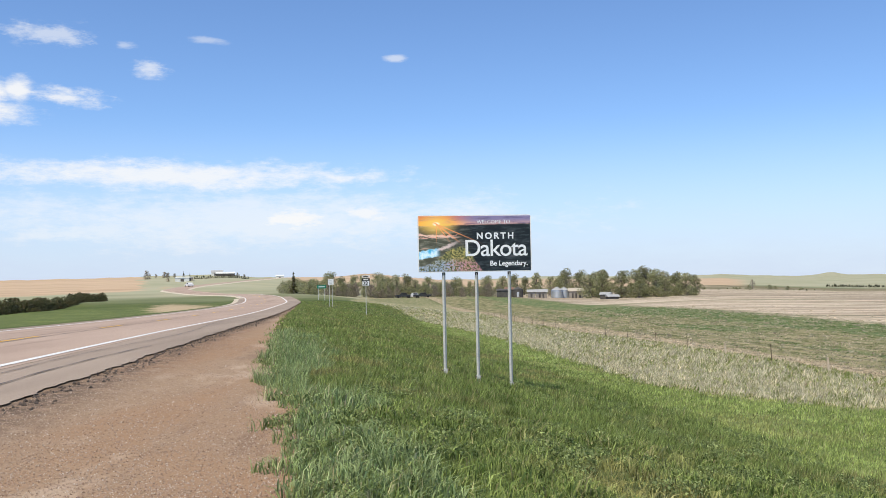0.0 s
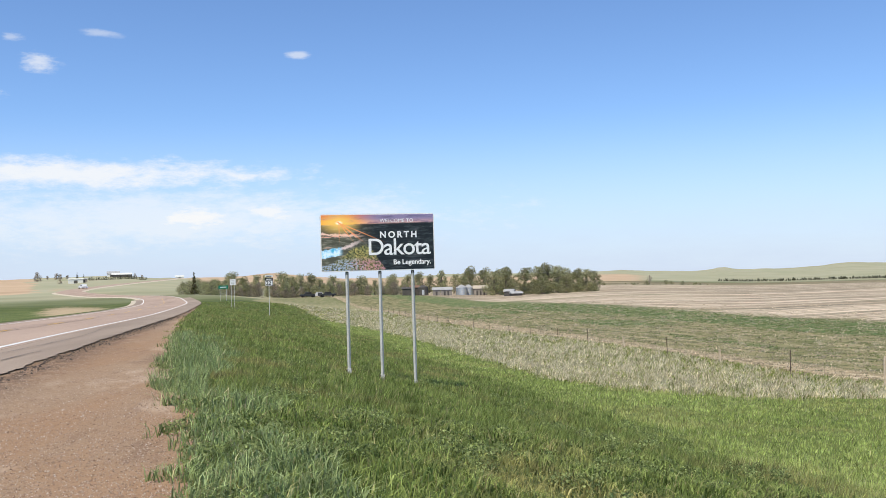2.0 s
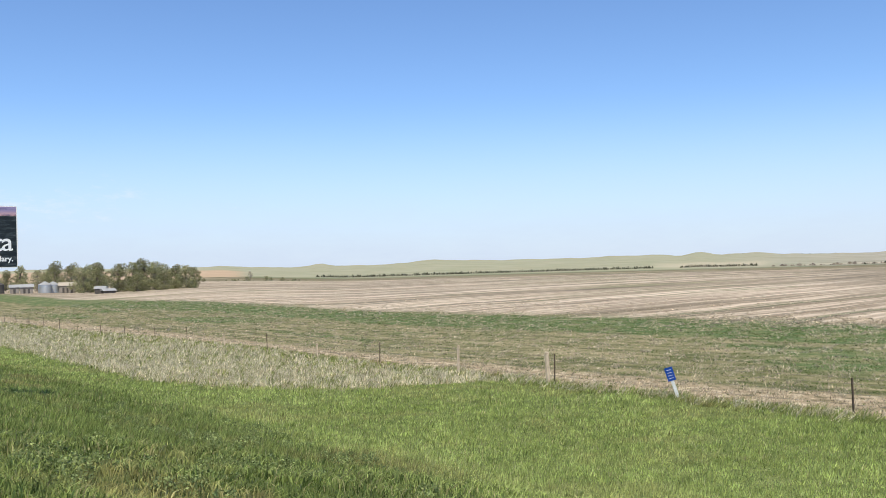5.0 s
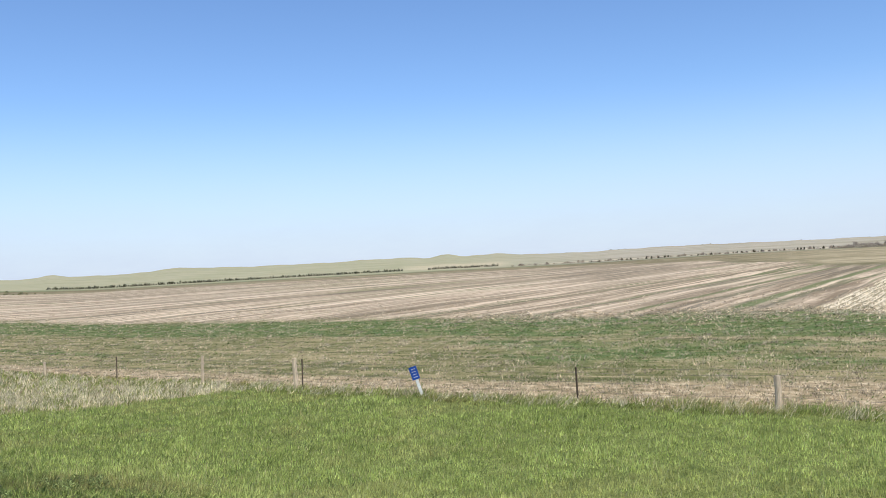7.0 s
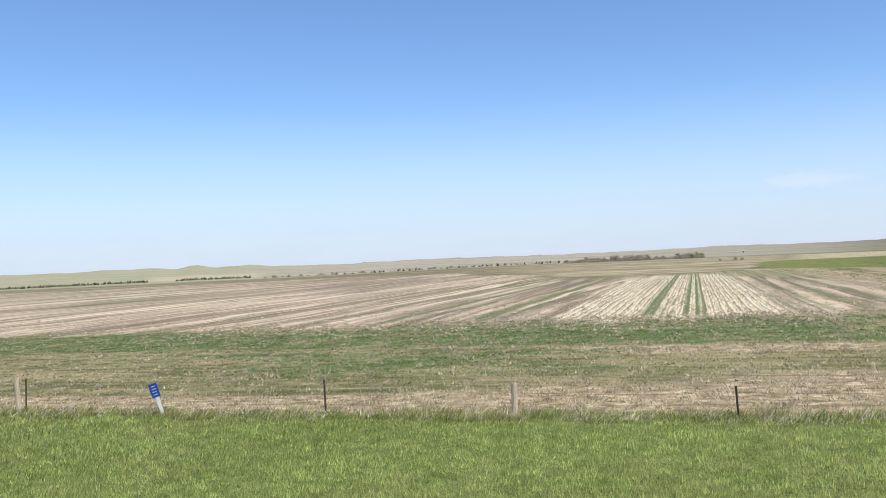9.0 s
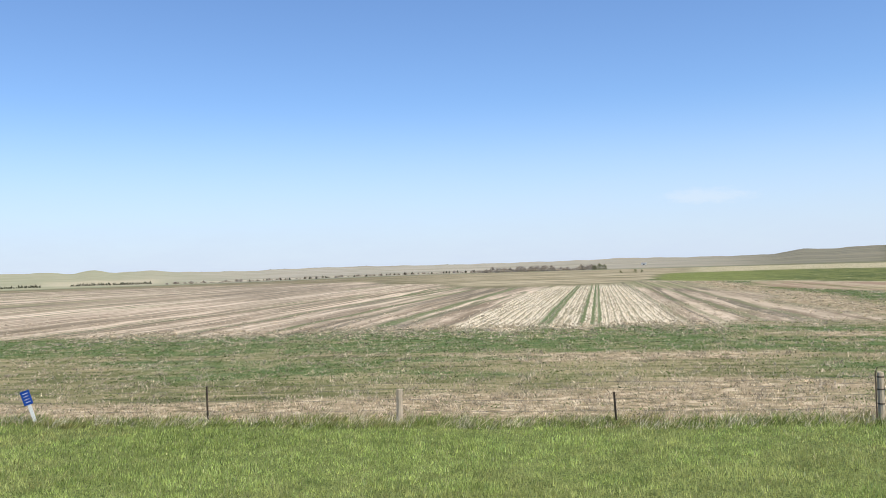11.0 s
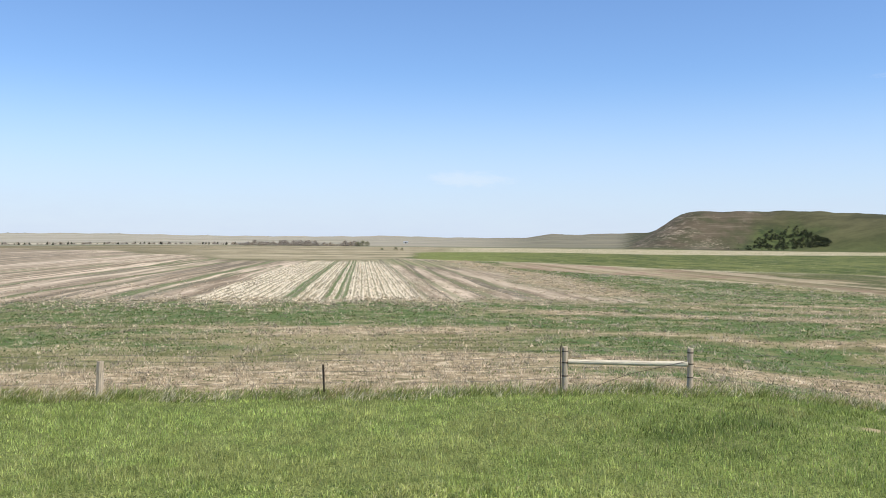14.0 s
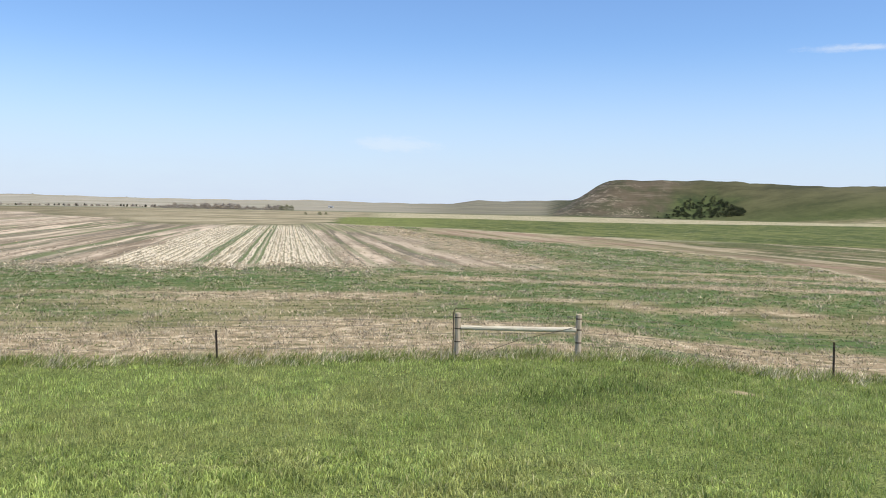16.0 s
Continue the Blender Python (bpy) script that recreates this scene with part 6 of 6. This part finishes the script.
def grasses():
    x, y, r, rng = scatter(1550000, 1, 2.2, 70, bias=0.75)
    x2, y2, r2, _ = scatter(170000, 3, 70, 150, -9, 22, bias=0.75)
    x3, y3, r3, _ = scatter(60000, 4, 0.5, 3.0, -180, 180, bias=0.3)
    x4, y4, r4, _ = scatter(160000, 5, 2.2, 30, 124, 330, bias=0.6)
    x, y, r = np.concatenate([x, x2, x3, x4]), np.concatenate([y, y2, y3, y4]), np.concatenate([r, r2, r3, r4])
    m = field_masks(x, y)
    pick = rng.random(len(x))
    d, _, _ = from_axis(x, y)
    verge = (x > gravel_edge(y) - 0.1 + 0.25 * ripple(x, y, 0.9, 4)) & (x < FENCE_X + 0.4) & (d > 5.9)
    mown, straw = m["mown"] > pick, m["straw"] > rng.random(len(x))
    fr = (np.abs(x - FENCE_X + 0.15) < 0.55 + 0.25 * ripple(x, y, 3, 9)) & (y < 27)
    dirt = m["dirt"] > 0.3
    near = r < 11
    far_w = np.clip(r / 8, 1, 16)

    def grow(name, label, keep, lo, hi, w, mat, seed, joints, lean=0.45, wind=(0.12, 0.05)):
        n = int(keep.sum())
        if n:
            q = np.random.default_rng(seed)
            hump = 1 + 0.35 * ripple(x[keep], y[keep], 2.2, seed) + 0.35 * ripple(x[keep], y[keep], 0.6, seed + 5)
            blades(name, label, x[keep], y[keep], q.uniform(lo, hi, n) * np.clip(hump, 0.5, 1.9), w * q.uniform(0.7, 1.4, n) * far_w[keep], mat, seed, lean, joints, wind)

    tuft = rng.random(len(x)) < np.clip(0.62 + 0.55 * ripple(x, y, 0.42, 71) + 0.3 * ripple(x, y, 1.4, 72), 0.12, 1)
    verge = verge & (tuft | (r > 12) | (mown & (r > 4)))
    slope = verge & ~mown & ~straw & ~fr & ~dirt
    tall = slope & (x < gravel_edge(y) + 1.0 + 0.8 * ripple(x, y, 4, 14)) & (y < 30) & (rng.random(len(x)) < 0.8)
    grow("tall_grass", "tall grey-green grass along the gravel's edge", tall & near, 0.07, 0.20, 0.010, M_TALL, 11, True, 0.9)
    grow("tall_grass", "tall grey-green grass along the gravel's edge", tall & ~near, 0.08, 0.22, 0.008, M_TALL, 12, False, 0.8)
    slope &= ~tall
    grow("slope_grass", "dark green grass on the road's bank", slope & near, 0.05, 0.15, 0.010, M_SLOPE, 13, True, 0.9)
    grow("slope_grass", "dark green grass on the road's bank", slope & ~near, 0.05, 0.14, 0.009, M_SLOPE, 14, False, 0.8)
    lawn = verge & mown & ~straw & ~fr & ~dirt
    grow("mown_grass", "light green grass in the ditch", lawn & near, 0.05, 0.12, 0.010, M_MOWN, 15, True, 0.75)
    grow("mown_grass", "light green grass in the ditch", lawn & ~near, 0.045, 0.105, 0.009, M_MOWN, 16, False, 0.7)
    grow("mown_grass", "thin green grass under the dead straw", verge & straw & (x < FENCE_X) & (rng.random(len(x)) < 0.5), 0.05, 0.15, 0.010, M_FENCE, 17, False, 0.8)
    grow("fence_row_grass", "mixed dry and green grass under the fence", fr & ~straw & (rng.random(len(x)) < 0.6), 0.04, 0.14, 0.009, M_FENCE, 18, False, 1.6, (0.5, -0.35))
    mow_edge = np.exp(-((x - FENCE_X) / 3.0) ** 2) * (y > 25)
    keep = verge & straw & (x < FENCE_X) & clumped(x, y, 1.1, 53, 0.30 + 0.6 * mow_edge) & (rng.random(len(x)) < 0.26)
    tufts("dead_grass", "tussocks of pale dead straw beside the fence", x[keep], y[keep], 9, 0.10, 0.26, 0.010, M_STRAW, 54, 0.07, 1.1, (0.25, 0.1))
    keep = fr & clumped(x, y, 0.9, 57, 0.35) & (rng.random(len(x)) < 0.09)
    tufts("dead_grass", "dry tussocks under the fence wires", x[keep], y[keep], 10, 0.08, 0.22, 0.011, M_STRAW, 56, 0.09, 1.3, (0.5, -0.45))
    keep = fr & clumped(x, y, 1.3, 59, 0.25) & (rng.random(len(x)) < 0.10)
    tufts("fence_row_grass", "lush green tussocks along the fence", x[keep], y[keep], 12, 0.08, 0.24, 0.010, M_SLOPE, 60, 0.10, 1.2, (0.4, -0.4))
    # the field behind the fence
    x, y, r, rng = scatter(560000, 2, 18, 150, 0, 124, bias=0.85)
    m = field_masks(x, y)
    far_w = np.clip(r / 13, 1, 9)
    infield = (x > FENCE_X + 0.3) & (m["crop"] > rng.random(len(x))) & (m["strip"] < 0.5) & (m["rough"] < 0.5)
    tan, green = m["head_tan"], m["head_green"]
    grow("stubble", "short pale stubble in the headland", infield & (rng.random(len(x)) < 0.14 + 0.10 * tan - 0.08 * green), 0.03, 0.08, 0.012, M_STUBBLE, 19, False, 1.0)
    grow("sprouting_crop", "thin green sprouts in the headland", infield & (rng.random(len(x)) < 0.08 + 0.38 * green - 0.06 * tan), 0.03, 0.08, 0.012, M_SPROUT, 20, False, 1.3)
    pick = infield & clumped(x, y, 1.5, 43, 0.5 - 0.5 * tan + 0.1 * green) & (rng.random(len(x)) < 0.18)
    tufts("stubble", "pale tussocks of old stubble in the headland", x[pick], y[pick], 7, 0.04, 0.11, 0.020, M_STUBBLE, 22, 0.12, 1.3)
    pick = infield & clumped(x, y, 1.7, 47, 0.5 + 0.5 * tan - 0.6 * green) & (rng.random(len(x)) < 0.16)
    tufts("sprouting_crop", "dark green tufts of young crop in the headland", x[pick], y[pick], 6, 0.025, 0.06, 0.030, M_SPROUT, 24, 0.14, 1.9)
    pick = (x < 80) & (m["rows"] > 0.4) & (m["stubble"] < 0.3) & clumped(x, y, 1.5, 45, 0.3 + (x - 46) / 22) & (rng.random(len(x)) < 0.2)
    tufts("stubble", "scattered pale tussocks on the sown rows", x[pick], y[pick], 6, 0.03, 0.085, 0.026, M_STUBBLE, 26, 0.13, 1.9)
    v = y * ROW_Y - x * ROW_X
    pick = (x > 40) & (x < 50) & (v > -6) & (v < 30) & clumped(x, y, 1.2, 63, 0.2 + np.abs(x - 46) / 5) & (rng.random(len(x)) < 0.3)
    tufts("stubble", "pale tussocks where the rows begin", x[pick], y[pick], 7, 0.05, 0.12, 0.032, M_STUBBLE, 64, 0.12, 1.6)
    inrow = np.cos(2 * np.pi * (v / DRILL - 0.25)) > 0.25
    grow("stubble", "pale stubble standing in drilled rows", inrow & (m["stubble"] > rng.random(len(x))), 0.07, 0.17, 0.010, M_STUBBLE, 21, False, 0.4)


grasses()


def weeds():
    """Dark broad-leaved weeds scattered on the bank, and drifts of them along its foot."""
    x, y, r, rng = scatter(900, 6, 4.0, 45, -10, 70, bias=0.6)
    m = field_masks(x, y)
    keep = (x > gravel_edge(y) + 0.1) & (x < 12) & (m["mown"] < 0.4) & (m["straw"] < 0.3)
    x, y = x[keep][:80], y[keep][:80]
    drifts = ((2.67, 10.3, 0.30), (7.7, 15.9, 0.3), (7.5, 14.6, 0.35), (7.35, 13.5, 0.3), (4.9, 9.0, 0.4), (5.8, 12.2, 0.4), (3.1, 9.1, 0.3), (5.6, 16.1, 0.35), (0.75, 9.3, 0.22), (0.7, 8.1, 0.2), (7.2, 19.0, 0.5), (6.1, 19.2, 0.4), (5.1, 14.9, 0.4), (5.1, 9.6, 0.5), (3.5, 9.7, 0.3), (0.45, 11.0, 0.2), (0.05, 13.4, 0.25), (-0.4, 16.5, 0.3))
    clumps = [(a, b, rng.uniform(0.08, 0.26)) for a, b in zip(x, y)]
    for a, b, w in drifts:
        clumps += [(a + rng.normal() * w, b + rng.normal() * w * 1.4, rng.uniform(0.08, 0.2)) for _ in range(4)]
    cs, rs = [], []
    for a, b, w in clumps:
        for _ in range(4):
            px, py = a + rng.normal() * w, b + rng.normal() * w
            cs.append((px, py, ground_z(px, py) + 0.03))
            rs.append(w * rng.uniform(0.4, 0.8))
    V, F = leaf_cloud(rng, cs, rs, 64000, 0.0135)
    tagged(raw_mesh("weeds", V, F, M_WEED), "dark low broad-leaved weeds on the road's bank", "weed", kind="stuff")


weeds()


# ---- loose stones and broken asphalt ----
def stones(name, label, x, y, size, mat, seed, lift=0.3):
    rng = np.random.default_rng(seed)
    n = len(x)
    c = np.stack([x, y, land(x, y) + size * lift], 1)
    o = np.array([(1, 0, 0), (-1, 0, 0), (0, 1, 0), (0, -1, 0), (0, 0, 1), (0, 0, -1)], float)
    V = c[:, None, :] + o[None] * size[:, None, None] * rng.uniform(0.5, 1.2, (n, 6, 1)) + rng.normal(size=(n, 6, 3)) * size[:, None, None] * 0.22
    t = np.array([(0, 2, 4), (2, 1, 4), (1, 3, 4), (3, 0, 4), (2, 0, 5), (1, 2, 5), (3, 1, 5), (0, 3, 5)])
    F = (np.arange(n)[:, None, None] * 6 + t[None]).reshape(-1, 3)
    return tagged(raw_mesh(name, V.reshape(-1, 3), F, mat), label, "stones", kind="stuff")


def pebble_material():
    m, n, b, p = material("pebbles", 0.9, 0, 0.2)
    isle = n.add("ShaderNodeNewGeometry").outputs["Random Per Island"]
    wire_up(n, b, n.ramp(isle, (0.0, (0.24, 0.155, 0.105)), (0.45, (0.42, 0.30, 0.22)), (0.85, (0.50, 0.38, 0.29)), (1.0, (0.64, 0.55, 0.46))))
    return m


def gravel_stones():
    x, y, r, rng = scatter(100000, 7, 3.5, 26, -34, 3, bias=0.95)
    d, _, _ = from_axis(x, y)
    keep = (d > 5.85) & (x < gravel_edge(y) + 0.15)
    stones("gravel", "loose pinkish gravel on the pull-off", x[keep], y[keep], rng.uniform(0.003, 0.009, keep.sum()), pebble_material(), 8)
    axis = AXIS[(AXIS[:, 1] > 4) & (AXIS[:, 1] < 70)]
    n = 1100
    k = rng.integers(0, len(axis) - 1, n)
    t = rng.random(n)
    at = axis[k] * (1 - t)[:, None] + axis[k + 1] * t[:, None]
    off = 5.76 + np.abs(rng.normal(size=n)) * 0.22
    stones("asphalt_crumbs", "broken dark crumbs along the asphalt's edge", at[:, 0] + off, at[:, 1], rng.uniform(0.008, 0.036, n), M_CHUNK, 9, 0.1)


gravel_stones()


def tar_patches():
    """Sealed cracks and dark patches on the shoulder."""
    rng = random.Random(12)
    axis = curve_through(ROAD, 0.5)
    axis = axis[(axis[:, 1] > 8) & (axis[:, 1] < 90)]
    for lo, hi, a, b in ((5.1, 0.016, 8, 22), (4.45, 0.010, 14, 44), (-0.3, 0.018, 10, 90), (0.3, 0.024, 24, 66)):
        seg = axis[(axis[:, 1] >= a) & (axis[:, 1] <= b)]
        rows, ph = [], rng.uniform(0, 6)
        for i, (x, y, z) in enumerate(seg):
            w = hi * (0.8 + 0.4 * math.sin(i * 1.3 + ph)) + 0.004
            c = lo + 0.26 * math.sin(i * 0.13 + ph) * (lo > 0.5) + 0.012 * math.sin(i * 1.1 + ph)
            for o in (c - w, c + w):
                rows.append((x + o, y, z - 0.014 * o * float(smooth01(np.array(y), 120, 60)) + 0.011 + float(tilt(np.array(x + o), np.array(y)))))
        F = [(2 * i, 2 * i + 1, 2 * i + 3, 2 * i + 2) for i in range(len(seg) - 1)]
        raw_mesh("tar_seal", np.array(rows), F, M_TAR, road, "black sealed crack")


tar_patches()
